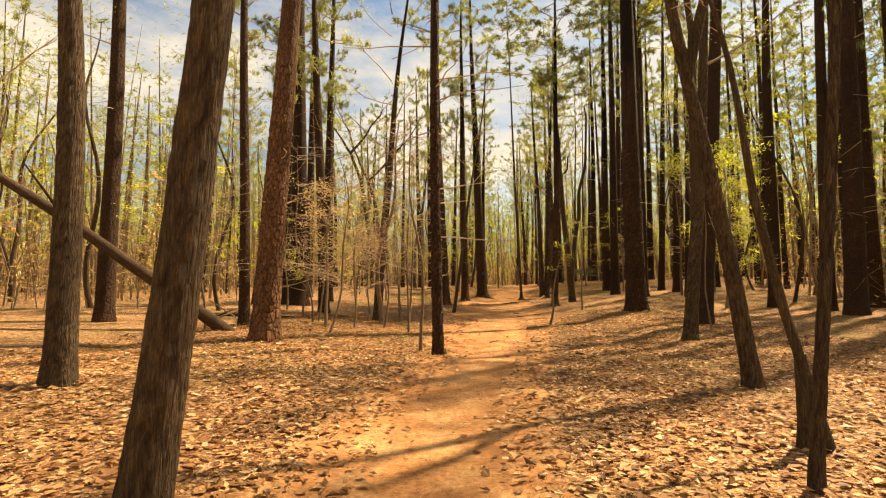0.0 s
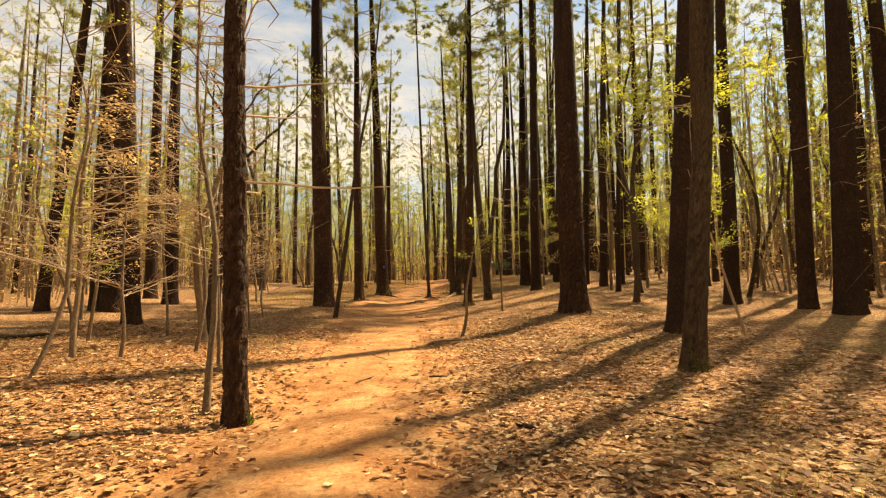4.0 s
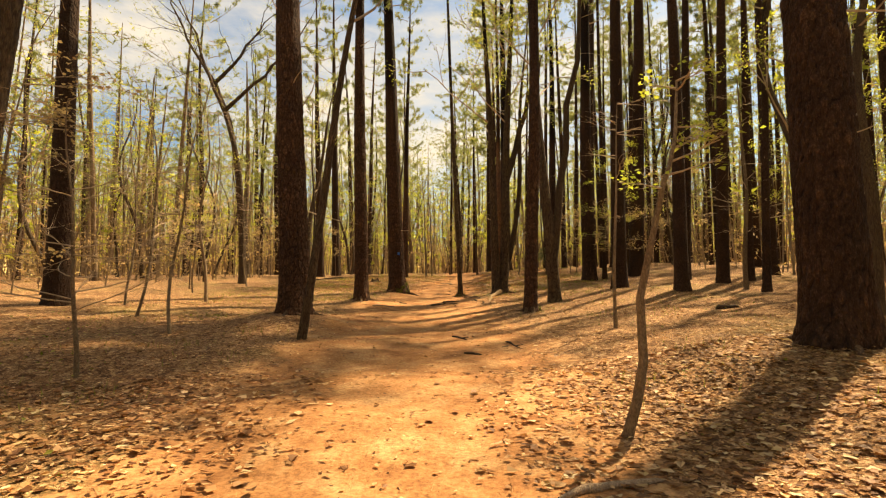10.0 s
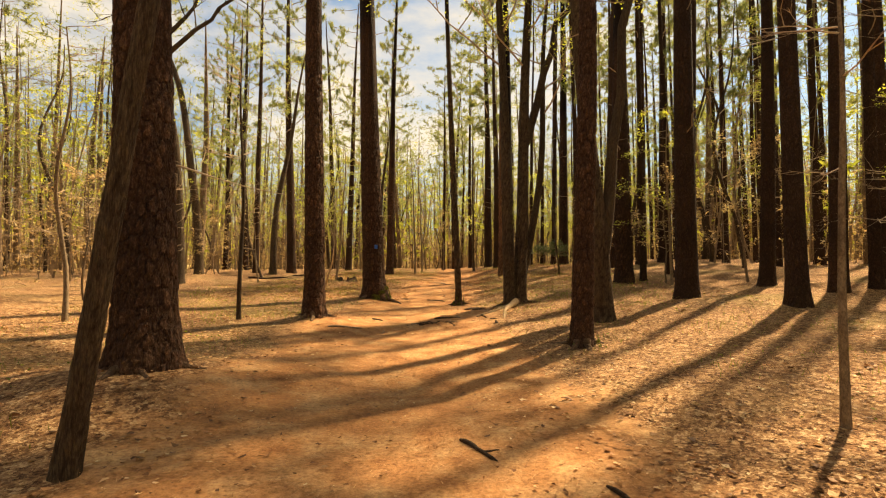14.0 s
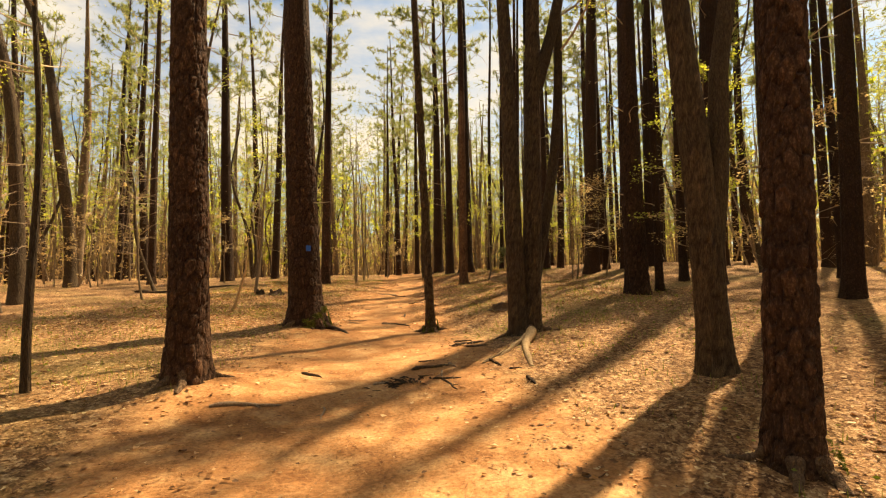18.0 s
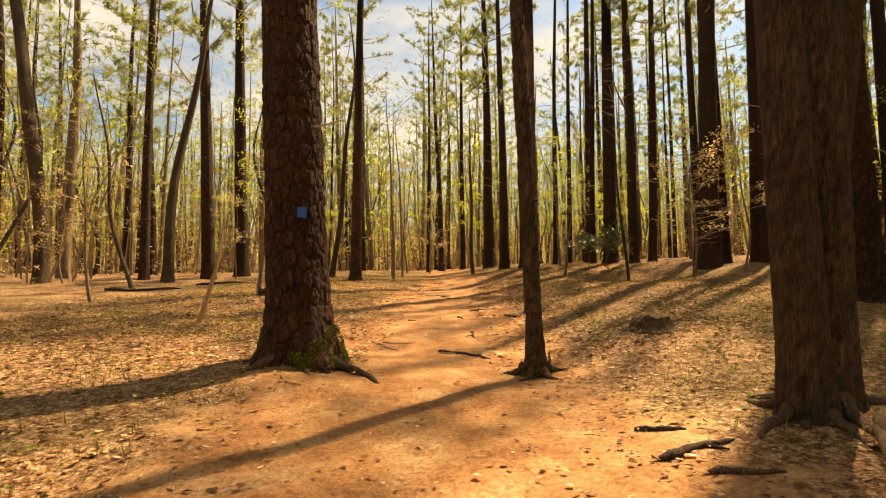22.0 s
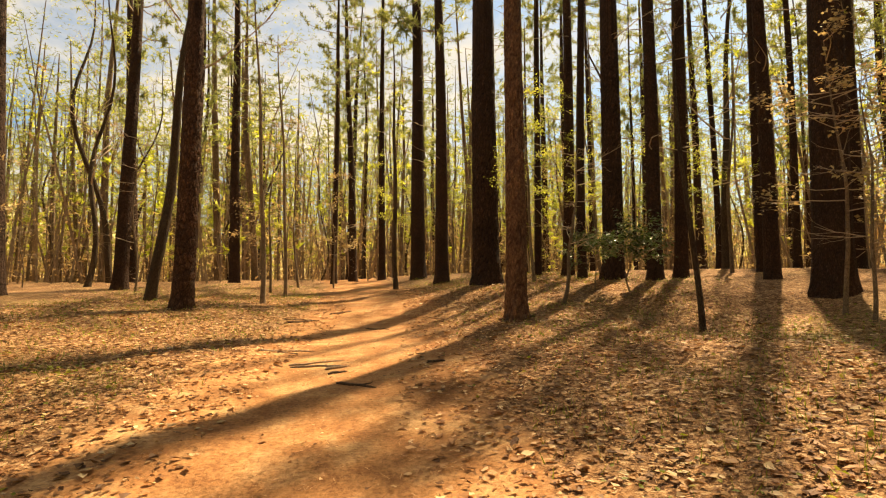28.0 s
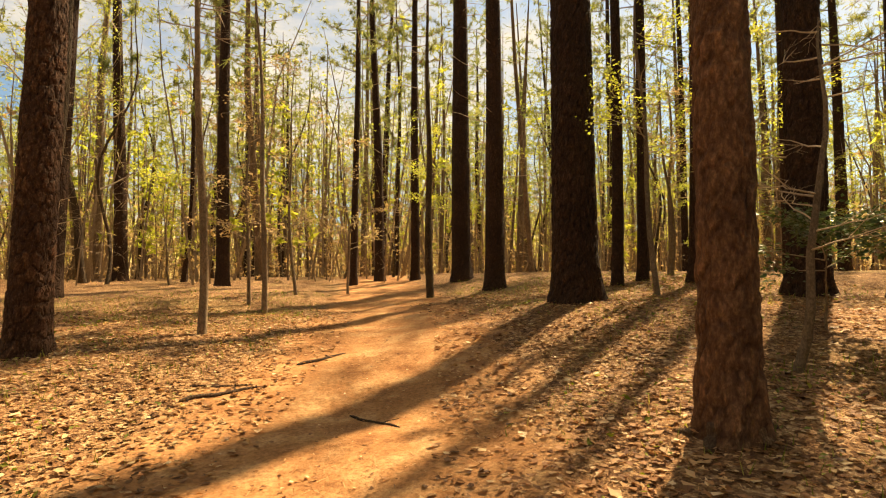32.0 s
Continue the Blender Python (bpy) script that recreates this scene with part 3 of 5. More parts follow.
def crooked(x, y, dia, knots, limbs):
    """An old broadleaf tree: a trunk that bends from knot to knot and forks at its top into winding limbs."""
    g = np.random.default_rng(seed_at(x, y))
    z, off = np.array(knots, float).T
    zz = np.linspace(0, z[-1], 26)
    bent = np.interp(zz, z, off)
    bent = np.convolve(np.pad(bent, 2, "edge"), np.ones(5) / 5, "valid")
    line = np.stack([bent - bent[0], 0.12 * np.sin(zz * 0.7), zz], -1)
    root = tagged(new("broadleaf_tree"), "crooked old broadleaf tree forking high up, with few leaves", "tree", "broadleaf trees of the wood")
    root.location = (x, y, float(floor_z(x, y)))
    part("trunk", trunk_mesh(line, dia, seed_at(x, y), OAK_BARK, False, 0.35, top=0.6), None, root)
    tips = []
    for side, ln in limbs:
        h = np.array(Vector((side, g.uniform(-0.2, 0.2), 0.8)).normalized())
        p = limb_points(g, line[-1] - (0, 0, 0.12), h, ln, 0.25, 0.14, 9)
        sh = Shape()
        sh.add(*tube(p, np.linspace(dia * 0.3, dia * 0.09, 9), 9))
        part("limb", sh.mesh("limb", LIMB_BARK, True), None, root)
        wood = Shape()
        for k in (3, 4, 5, 6, 7, 8):
            hh = h + g.normal(0, 0.6, 3)
            bare_limbs(g, wood, tips, p[k], hh / np.linalg.norm(hh), ln * 0.4, dia * 0.08, 2, 0.6, 0.15)
        part("branch_spray", wood.mesh("branch_spray", LIMB_BARK), None, root)["kind"] = "stuff"
    c = np.repeat(np.array(tips), 3, 0)
    sh = Shape()
    sh.add(*leaves(g, c + g.normal(0, 0.15, c.shape), 0.07))
    part("foliage", sh.mesh("foliage", SPRING), None, root)["kind"] = "stuff"
    return root


def sapling(x, y, dia, lean=0.0, height=4.0, twigs=26, material=None, leafy=None, leaf=0.07, per=3, label="", bend=0.1, reach=1.1, low=0.25, leany=0.0):
    """A thin young tree with fine level twigs; leafy ones hold small leaves."""
    seed = seed_at(x, y)
    g = np.random.default_rng(seed)
    line = trunk_line(height, (lean, leany), bend, seed, 12)
    root = tagged(new("sapling"), label or "thin bare sapling with fine level twigs", "sapling", "saplings by the trail")
    root.location = (x, y, float(floor_z(x, y)))
    part("stem", trunk_mesh(line, dia, seed, material or SMOOTH_BARK, False, 0.2, top=0.2, sink=0.1), None, root)
    wood, tips = Shape(), []
    for k in range(twigs):
        z = height * g.uniform(low, 1.0)
        az = g.uniform(0, 6.28)
        h = np.array([math.cos(az), math.sin(az), g.uniform(-0.05, 0.45)])
        bare_limbs(g, wood, tips, line_at(line, z), h, reach * g.uniform(0.4, 1.1) * (1.15 - 0.6 * z / height), 0.008 + dia * 0.03, 2, 0.55, 0.08)
    part("twig_spray", wood.mesh("twig_spray", TWIG_BARK), None, root)["kind"] = "stuff"
    if leafy:
        t = np.array(tips)
        c = np.repeat(t, per, 0) + g.normal(0, 0.06, (len(t) * per, 3))
        sh = Shape()
        sh.add(*leaves(g, c, leaf, 0.7))
        part("foliage", sh.mesh("foliage", leafy), None, root)["kind"] = "stuff"
    return root


# ---- trees beside the trail, in the order of the walk ----
broadleaf(-1.57, 2.75, 0.25, 0.10, 13, True, label="leaning oak with furrowed dark bark close beside the trail", bend=0.08, clear=0.5)
broadleaf(-4.5, 6.1, 0.33, -0.03, 14, True, label="oak with a flared foot standing in the leaf litter", bend=0.1)
pine(-9.5, 14.4, 0.48, -0.03)
pine(-4.1, 11.8, 0.60, 0.042, fine="close", material=RED_BARK, label="stout pine with reddish sunlit plated bark")
pine(-6.0, 15.5, 0.33, -0.05)
pine(-7.1, 25.4, 0.85, -0.03)
pine(-7.9, 25.9, 0.5)
pine(-4.95, 21.3, 0.46, -0.05)
pine(-9.0, 24.6, 0.38, 0.07)
pine(-8.7, 32.8, 0.58)
pine(-0.11, 11.85, 0.26, -0.011, fine=True, label="slender dark pine at the edge of the bare trail", stubs=22)
sapling(-0.54, 12.3, 0.085, -0.01, 6.0, 34, label="pale sapling with a crooked stem beside a slender pine", bend=0.18)
sapling(-2.15, 18.0, 0.18, 0.03, 7.0, 40, label="crooked sapling forking low into bare twigs", bend=0.3, reach=1.6)
sapling(-1.05, 15.6, 0.07, 0.012, 5.5, 14, label="pale slim sapling beside the trail", low=0.35, bend=0.05)
sapling(-0.98, 14.6, 0.06, 0.01, 4.8, 14, label="pale slim sapling beside the trail", low=0.35, bend=0.04)
sapling(-3.5, 15.4, 0.10, 0.0, 5.0, 34, leafy=BEECH, per=1, label="pale beech sapling with a few withered leaves", reach=1.5)
broadleaf(5.95, 12.45, 0.32, 0.10, 15, True, label="forked dark oak with moss at its foot", fork=((3.2, -0.06, 8.0),), bend=0.04)
pine(8.05, 15.85, 0.48, 0.085, full=0.6)
pine(7.57, 20.04, 0.76, 0.015, fine=True, label="very stout pine with dark reddish bark", stubs=9, tall=True)
broadleaf(4.05, 6.8, 0.22, -0.13, 12, True, label="slanting oak leaning across the wood with a fork high up", bend=0.1, fork=((4.2, 0.25, 6.0),))
broadleaf(2.35, 3.35, 0.085, 0.085, 10, True, label="narrow stem of a clump rising beside a broken stump", bend=0.04, clear=0.6)
sapling(2.98, 4.06, 0.09, -0.2, 5.2, 6, material=OAK_BARK, label="slanting stem of a clump beside the trail", low=0.7, leany=0.06)
pine(13.6, 16.9, 0.64, 0.06, full=0.6, tall=True)
pine(13.7, 18.2, 0.45, 0.06, full=0.5, tall=True)
pine(14.4, 14.8, 0.85, 0.05, full=0.4)
pine(13.6, 21.0, 0.49, 0.04, full=0.5)
pine(15.5, 18.3, 0.46, 0.04, full=0.4)
broadleaf(11.2, 22.8, 0.22, 0.05, bend=0.35, crown=3)
broadleaf(-2.6, 20.4, 0.36, 0.079, 15, True, label="dark leaning trunk among bare twigs", bend=0.1)
pine(-6.6, 29.3, 0.58)
crooked(-5.2, 43.0, 0.40, ((0, 0), (3, -0.15), (6, -0.3), (8, -0.7), (9.6, -1.3)), ((0.9, 5.5), (-0.45, 6.0)))
pine(-0.4, 27.0, 0.19)
pine(0.02, 26.44, 0.68, -0.035, fine="close", label="stout pine with deep dark plated bark", stubs=3)
broadleaf(0.50, 23.95, 0.16, 0.125, 13, True, OAK_BARK, "slanting dark tree crossing in front of a stout pine", bend=0.1)
pine(1.38, 32.1, 0.47, 0.0, fine="close", label="straight pine with thick plated bark beside the trail", stubs=3)
pine(2.85, 37.2, 0.72, -0.026, fine="close", label="stout plated pine with a blue blaze and a mossy foot", stubs=2, flare=0.62)
broadleaf(6.6, 34.05, 0.34, -0.03, 15, True, label="dark trunk of a triple-stemmed tree with pale surface roots", bend=0.06)
broadleaf(6.88, 34.15, 0.38, 0.055, 15, True, label="leaning dark trunk of a triple-stemmed tree", bend=0.06, fork=((4.5, 0.3, 6.0),))
broadleaf(6.95, 34.45, 0.24, 0.14, 12, False, label="slanting thin trunk of a triple-stemmed tree")
pine(6.16, 28.26, 0.36, 0.02, fine="close", label="straight dark pine close beside the trail", stubs=3, full=1.6)
broadleaf(7.74, 30.6, 0.40, -0.055, 15, True, label="dark tree forked low into two trunks", bend=0.08, fork=((1.1, 0.12, 11.0),))
pine(10.9, 32.3, 0.55, 0.01, full=1.5, tall=True)
pine(11.7, 29.7, 0.44, 0.015, full=1.6, tall=True)
pine(14.2, 31.1, 0.42, 0.04, full=0.5, tall=True)
pine(15.2, 31.0, 0.3, 0.04, full=0.5, tall=True)
pine(14.3, 33.5, 0.42, 0.06, full=1.5, tall=True)
pine(13.4, 28.1, 0.24, 0.05, full=0.35)
sapling(6.45, 23.75, 0.075, 0.03, 4.5, 12, label="thin leaning sapling in the sunlit litter", bend=0.05, low=0.45)
sapling(3.80, 18.25, 0.085, 0.2, 2.9, 9, leafy=SPRING, leaf=0.05, per=1, label="thin crooked sapling at the edge of the clay trail", bend=0.12, reach=0.55, low=0.55)
sapling(-3.5, 31.5, 0.11, -0.06, 6.0, 20, bend=0.25)
sapling(-0.28, 32.15, 0.10, -0.004, 7.0, 16, material=OAK_BARK, bend=0.07, low=0.5, label="slim dark sapling standing in the pine straw")
pine(5.63, 36.79, 0.2, -0.035, 13, True, OAK_BARK, label="slender knobbly tree with a mossy foot on the trail", stubs=2, flare=0.9, full=1.6, tall=True)
pine(12.3, 38.15, 0.66, 0.012, fine=True)
pine(14.4, 37.5, 0.68, 0.04, full=1.5, tall=True)
pine(14.7, 39.0, 0.28, full=0.4)
pine(13.1, 38.2, 0.24, 0.01, full=0.5, tall=True)
crooked(-7.15, 52.0, 0.5, ((0, 0), (2.5, -0.15), (5, -0.45), (8.5, -0.9), (12, -1.6), (14.2, -2.7)), ((0.75, 5.0), (-0.55, 5.0)))
pine(-1.3, 58.0, 0.68, -0.02)
pine(1.25, 61.2, 0.5, 0.03)
broadleaf(-2.95, 52.0, 0.40, 0.11, 15)
pine(4.12, 53.2, 0.48, 0.02, fine="close", label="pine with sunlit flaking bark beside the trail", stubs=3)
pine(12.2, 53.6, 0.80, 0.0, fine=True, label="very stout straight pine with dark bark", stubs=4, tall=True)
pine(10.3, 48.4, 0.4, 0.014, fine=True, material=RED_BARK, label="straight pine with reddish flaking bark beside the trail", stubs=2, full=1.5, tall=True)
pine(17.0, 44.9, 0.38, 0.015, full=0.4, tall=True)
pine(18.5, 45.3, 0.56, 0.01, full=0.5)
sapling(13.1, 46.7, 0.11, -0.02, 8.0, 12, material=OAK_BARK, label="dark straight sapling without low twigs", low=0.6)
sapling(-2.9, 48.5, 0.15, -0.25, 7.0, 14, material=OAK_BARK, bend=0.25, low=0.5)
pine(-4.2, 53.3, 0.38)
pine(-2.4, 56.0, 0.6, -0.03)
broadleaf(3.1, 55.4, 0.28, 0.03, 13, bend=0.3)
sapling(1.1, 46.4, 0.13, 0.03, 7.0, 24, leafy=SPRING, per=2)
pine(15.85, 50.65, 0.4, -0.015, full=0.5)
pine(17.2, 48.35, 0.34, full=0.4)
pine(17.0, 46.7, 0.33, -0.02, full=0.35, tall=True)
pine(18.7, 49.7, 0.3, 0.02, full=0.4)
pine(15.9, 46.2, 0.66, 0.025, stubs=14, tall=True)
pine(17.2, 45.5, 0.46, 0.04, full=0.5, tall=True)
pine(12.95, 62.3, 0.68, -0.01, full=1.6)
pine(12.8, 58.9, 0.55, -0.012, full=0.8)
pine(15.4, 51.8, 0.6, 0.013, fine=True, tall=True)
pine(5.0, 64.4, 0.45)
sapling(5.92, 54.6, 0.14, -0.015, 9.0, 12, label="tall thin sapling with a greenish stem", low=0.55)
sapling(6.72, 57.6, 0.13, -0.018, 9.0, 14, low=0.5)
pine(15.8, 54.6, 0.38, 0.013, full=0.5, tall=True)
pine(15.2, 53.0, 0.28, 0.03, full=0.5, tall=True)
pine(16.7, 50.6, 0.36, 0.02)
sapling(11.9, 49.2, 0.09, 0.2, 3.5, 14, label="thin sapling leaning over the litter")
sapling(11.1, 59.6, 0.21, -0.04, 10.0, 12, material=OAK_BARK, low=0.6)
pine(12.2, 66.2, 0.38)
pine(11.0, 68.0, 0.45, -0.02)
pine(15.4, 55.9, 0.27, 0.02, full=0.4)
pine(14.4, 55.5, 0.26, 0.02, tall=True)
pine(9.6, 65.8, 0.3, 0.014)

# a stand of tall pines added on the sunny side; crowns differ in width and height to shade the ground
stand = np.random.default_rng(3)
SHADE_WIDTH = {12: 1.0, 15: 0.4, 16: 1.5, 18: 0.5, 21: 0.4, 22: 1.5, 24: 0.5, 25: 0.5, 27: 0.4, 31: 1.6, 33: 0.4, 34: 1.5, 36: 0.5, 39: 1.6, 45: 1.6, 48: 1.6}
SHADE_TALL = (12, 16, 18, 24, 25, 34, 36, 39, 42, 45, 48)
for k in range(54):
    y = 2 + 4.2 * (k // 3)
    x = float(trail(y)) + (14.6, 18.6, 22.5)[k % 3] + stand.uniform(-1.2, 1.2)
    y += stand.uniform(-1.5, 1.5)
    pine(round(x, 1), round(y, 1), float(stand.choice([0.26, 0.32, 0.38, 0.44, 0.5])), full=SHADE_WIDTH.get(k, 0.9), tall=k in SHADE_TALL)

# ---- the wood farther off ----
NEAR = [(o.location.x, o.location.y) for o in scene.objects if o.parent is None and o.get("category") in ("tree", "sapling")]
wood_rng = np.random.default_rng(42)


def off_trail(x, y):
    return abs(x - float(trail(y)))


placed = list(NEAR)
protos = {"pine": [], "broad": [], "sap": []}
made = {"pine": 0, "broad": 0, "sap": 0}
LIMIT = {"pine": 70, "broad": 130, "sap": 80}
tries = 0
while tries < 6000 and any(made[k] < LIMIT[k] for k in made):
    tries += 1
    kind = ("pine", "broad", "sap")[int(wood_rng.choice(3, p=(0.5, 0.22, 0.28)))]
    if made[kind] >= LIMIT[kind]:
        continue
    x, y = wood_rng.uniform(-30, 42), wood_rng.uniform(-14, 88)
    d = off_trail(x, y)
    keep = {"pine": 14.0, "broad": 9.5, "sap": 7.0}[kind] if y > 0 else 3.5
    if y > 68:
        keep = 0
    sunny = kind == "pine" and 12.5 < x - float(trail(y)) < 24 and 0 < y < 75
    if sunny or d < keep or min((x - a) ** 2 + (y - b) ** 2 for a, b in placed) < (1.7 if kind != "sap" else 1.0) ** 2:
        continue
    placed.append((x, y))
    made[kind] += 1
    ps = protos[kind]
    if len(ps) < 8:
        if kind == "pine":
            ob = pine(x, y, (0.3, 0.42, 0.5, 0.24, 0.62, 0.36, 0.2, 0.46)[len(ps)], wood_rng.normal(0, 0.035), clear=0.36, bend=0.16)
        elif kind == "broad":
            ob = broadleaf(x, y, (0.16, 0.24, 0.2, 0.3, 0.14, 0.26, 0.18, 0.22)[len(ps)], wood_rng.normal(0, 0.1), bend=0.65, clear=0.32)
        else:
            q = len(ps)
            ob = sapling(x, y, 0.05 + 0.015 * q, wood_rng.normal(0, 0.05), 3.5 + 0.5 * q, 12, leafy=(None, SPRING, BEECH, SPRING, None, BEECH, SPRING, None)[q], per=3, reach=1.4,
                         label=("thin bare sapling with fine level twigs", "young tree with fresh yellow-green leaves", "beech sapling holding withered brown leaves", "young tree with fresh yellow-green leaves")[q % 4])
        ps.append(ob)
    else:
        src_ob = ps[int(wood_rng.integers(0, len(ps)))]
        s = wood_rng.uniform(0.88, 1.12)
        copy_thing(src_ob, pose(x, y, float(floor_z(x, y)), 0, 0, wood_rng.uniform(0, 360)) @ Matrix.Scale(s, 4))

# far woods, one mass: haze-paled trunks and crowns that nobody could count
far_trunks, far_green, far_spring, far_brown = Shape(), [], [], []
n_far = 0
while n_far < 1100:
    x, y = wood_rng.uniform(-48, 70), wood_rng.uniform(4, 122)
    if wood_rng.uniform() < 0.1:
        x, y = wood_rng.uniform(-75, 95), wood_rng.uniform(-45, 140)
    d = off_trail(x, y) if y < 68 else 18 + (y - 68)
    if d < 17 or (d < 28 and wood_rng.uniform() < 0.55) or (-30 < x < 42 and -14 < y < 88 and wood_rng.uniform() < 0.2):
        continue
    n_far += 1
    z0 = float(land(x, y))
    tall = wood_rng.uniform() < 0.5
    h = wood_rng.uniform(16, 25) if tall else wood_rng.uniform(7, 15)
    r = wood_rng.uniform(0.1, 0.26) if tall else wood_rng.uniform(0.04, 0.1)
    lx, ly = wood_rng.normal(0, 0.03 if tall else 0.09, 2)
    zs = np.array([-0.3, 1.0, h * 0.5, h])
    pts = np.stack([x + lx * zs + wood_rng.normal(0, 0.15, 4) * (zs > 2), y + ly * zs, z0 + zs], -1)
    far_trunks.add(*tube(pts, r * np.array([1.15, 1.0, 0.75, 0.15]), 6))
    top = np.array([x + lx * h, y + ly * h, z0])
    if tall:
        k = 36
        lay = np.repeat(np.stack([wood_rng.normal(0, 1.7, 9), wood_rng.normal(0, 1.7, 9), wood_rng.uniform(0.27, 1.0, 9) * h], -1), 4, 0)
        c = lay + wood_rng.normal(0, 0.45, (k, 3)) * (1, 1, 0.35)
        far_green.append(c + top)
    else:
        k = 16
        c = np.stack([wood_rng.normal(0, 1.2, k), wood_rng.normal(0, 1.2, k), wood_rng.uniform(0.15, 1.0, k) * h], -1)
        (far_spring if wood_rng.uniform() < 0.7 else far_brown).append(c + top)
woods = tagged(new("far_woods", far_trunks.mesh("far_woods", HAZED_BARK, True)), "far woods of countless thin trunks in haze-paled grey-brown and hazy crowns", "woods", kind="stuff")
for nm, cs, mat, ln, wd, per in (("pine_foliage", far_green, NEEDLES, 0.45, 0.09, 7), ("spring_foliage", far_spring, SPRING, 0.4, 0.16, 9), ("withered_foliage", far_brown, BEECH, 0.4, 0.13, 8)):
    c = np.concatenate(cs)
    c = np.repeat(c, 2, 0) + wood_rng.normal(0, 0.22, (len(c) * 2, 3))
    sh = Shape()
    sh.add(*slivers(wood_rng, c, ln, wd, per, 0.3))
    part(nm, sh.mesh(nm, mat), None, woods)

# the thicket at eye level: fine stems, old leaves and new green, thinning upwards
thick = np.random.default_rng(11)


def thicket_spots(n, d0, d1, top, low=0.0):
    out = []
    while sum(map(len, out)) < n:
        x, y = thick.uniform(-75, 95, n), thick.uniform(-8, 160, n)
        d = np.where(y < 66, np.abs(x - trail(np.minimum(y, 80))), np.hypot(np.maximum(np.abs(x - 11) - 10, 0), y - 52))
        ok = (d > d0) & (d < d1)
        x, y = x[ok], y[ok]
        out.append(np.stack([x, y, land(x, y) + low + (top - low) * thick.beta(1.0, 1.7 if low == 0 else 1.1, len(x))], -1))
    return np.concatenate(out)[:n]


thicket = tagged(new("thicket"), "hazy thicket of thin stems, withered leaves and new green", "undergrowth", kind="stuff")
sh = Shape()
for x, y, z in thicket_spots(4200, 14, 75, 0.01):
    h = thick.uniform(3, 13)
    zs = np.array([-0.2, h * 0.35, h * 0.7, h])
    lx, ly = thick.normal(0, 0.1, 2)
    pts = np.stack([x + lx * zs + thick.normal(0, 0.16, 4), y + ly * zs + thick.normal(0, 0.16, 4), z + zs], -1)
    sh.add(*tube(pts, thick.uniform(0.02, 0.07) * np.array([1, 0.8, 0.55, 0.15]), 3))
part("stems", sh.mesh("stems", STEM_BARK), None, thicket)["kind"] = "stuff"
for nm, n, d0, d1, top, ln, wd, per, mat in (
    ("near_withered", 9000, 13, 42, 5.0, 0.14, 0.05, 8, BEECH), ("near_green", 12000, 13, 48, 14.0, 0.11, 0.045, 8, SPRING), ("near_needles", 26000, 16, 52, 21.0, 0.26, 0.026, 10, NEEDLES),
    ("twig_haze", 9000, 12, 50, 8.0, 0.9, 0.014, 6, TWIG_BARK), ("mid_green", 11000, 24, 70, 14.0, 0.24, 0.1, 6, SPRING), ("mid_withered", 13000, 22, 70, 7.0, 0.24, 0.1, 6, BEECH),
    ("far_withered", 11000, 34, 110, 7.0, 0.5, 0.22, 6, BEECH), ("far_green", 10000, 38, 125, 19.0, 0.5, 0.2, 6, SPRING), ("far_pine", 34000, 40, 120, 25.0, 0.5, 0.1, 6, NEEDLES)):
    c = thicket_spots(n, d0, d1, top, 4.0 if mat == NEEDLES else 3.2 if mat == SPRING else 0.0)
    sh = Shape()
    sh.add(*slivers(thick, np.repeat(c, 2, 0) + thick.normal(0, ln, (2 * n, 3)), ln, wd, per // 2 + 1, 0.4))
    part(nm, sh.mesh(nm, mat), None, thicket)["kind"] = "stuff"

# a glowing backdrop ring, coloured as a low wooded ridge, closes the view all round, far beyond the last trunks
m, n, l, p = shader("ridge_glow")
tc = n.new("ShaderNodeTexCoord")
mp = n.new("ShaderNodeMapping")
mp.inputs["Scale"].default_value = (1.0, 1.0, 0.25)
l.new(tc.outputs["Object"], mp.inputs["Vector"])
no = node(n, "ShaderNodeTexNoise", Scale=0.7, Detail=8.0, Roughness=0.75)
l.new(mp.outputs["Vector"], no.inputs["Vector"])
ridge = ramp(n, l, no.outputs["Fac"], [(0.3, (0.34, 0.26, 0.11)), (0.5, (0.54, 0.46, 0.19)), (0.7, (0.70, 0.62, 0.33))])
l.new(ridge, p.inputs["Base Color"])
# emission stands in for the bright haze between the trunks
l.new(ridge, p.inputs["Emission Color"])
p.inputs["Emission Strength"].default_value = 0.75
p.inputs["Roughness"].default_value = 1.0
ring = np.linspace(0, 2 * math.pi, 900, endpoint=False)
jag = 19 + 2.5 * np.sin(ring * 7) + 2.2 * np.sin(ring * 23 + 1) + thick.normal(0, 2.2, 900)
lower = np.stack([8 + 150 * np.cos(ring), 35 + 165 * np.sin(ring), np.full(900, 0.0)], -1)
upper = np.stack([8 + 158 * np.cos(ring), 35 + 173 * np.sin(ring), jag], -1)
i = np.arange(900)
j = np.roll(i, -1)
tagged(new("backdrop", mesh_of("backdrop", np.concatenate([lower, upper]), np.stack([i, j, j + 900, i + 900], -1), m)), "self-glowing yellow-green backdrop of a wooded ridge, its bright haze put in as emission", "backdrop", kind="structure")

# ---- leaf litter, pine straw ----
lit = np.random.default_rng(5)


def litter_spots(n, near, far, bare, y0=-1.5, y1=60.0):
    out = []
    while sum(map(len, out)) < n:
        y = lit.uniform(y0, y1, n)
        side = np.where(lit.uniform(size=n) < 0.5, -1, 1)
        d = near + (far - near) * lit.uniform(size=n) ** 1.5
        x = trail(y) + side * d
        ok = lit.uniform(size=n) > wear(x, y) * bare
        out.append(np.stack([x, y], -1)[ok])
    return np.concatenate(out)[:n]


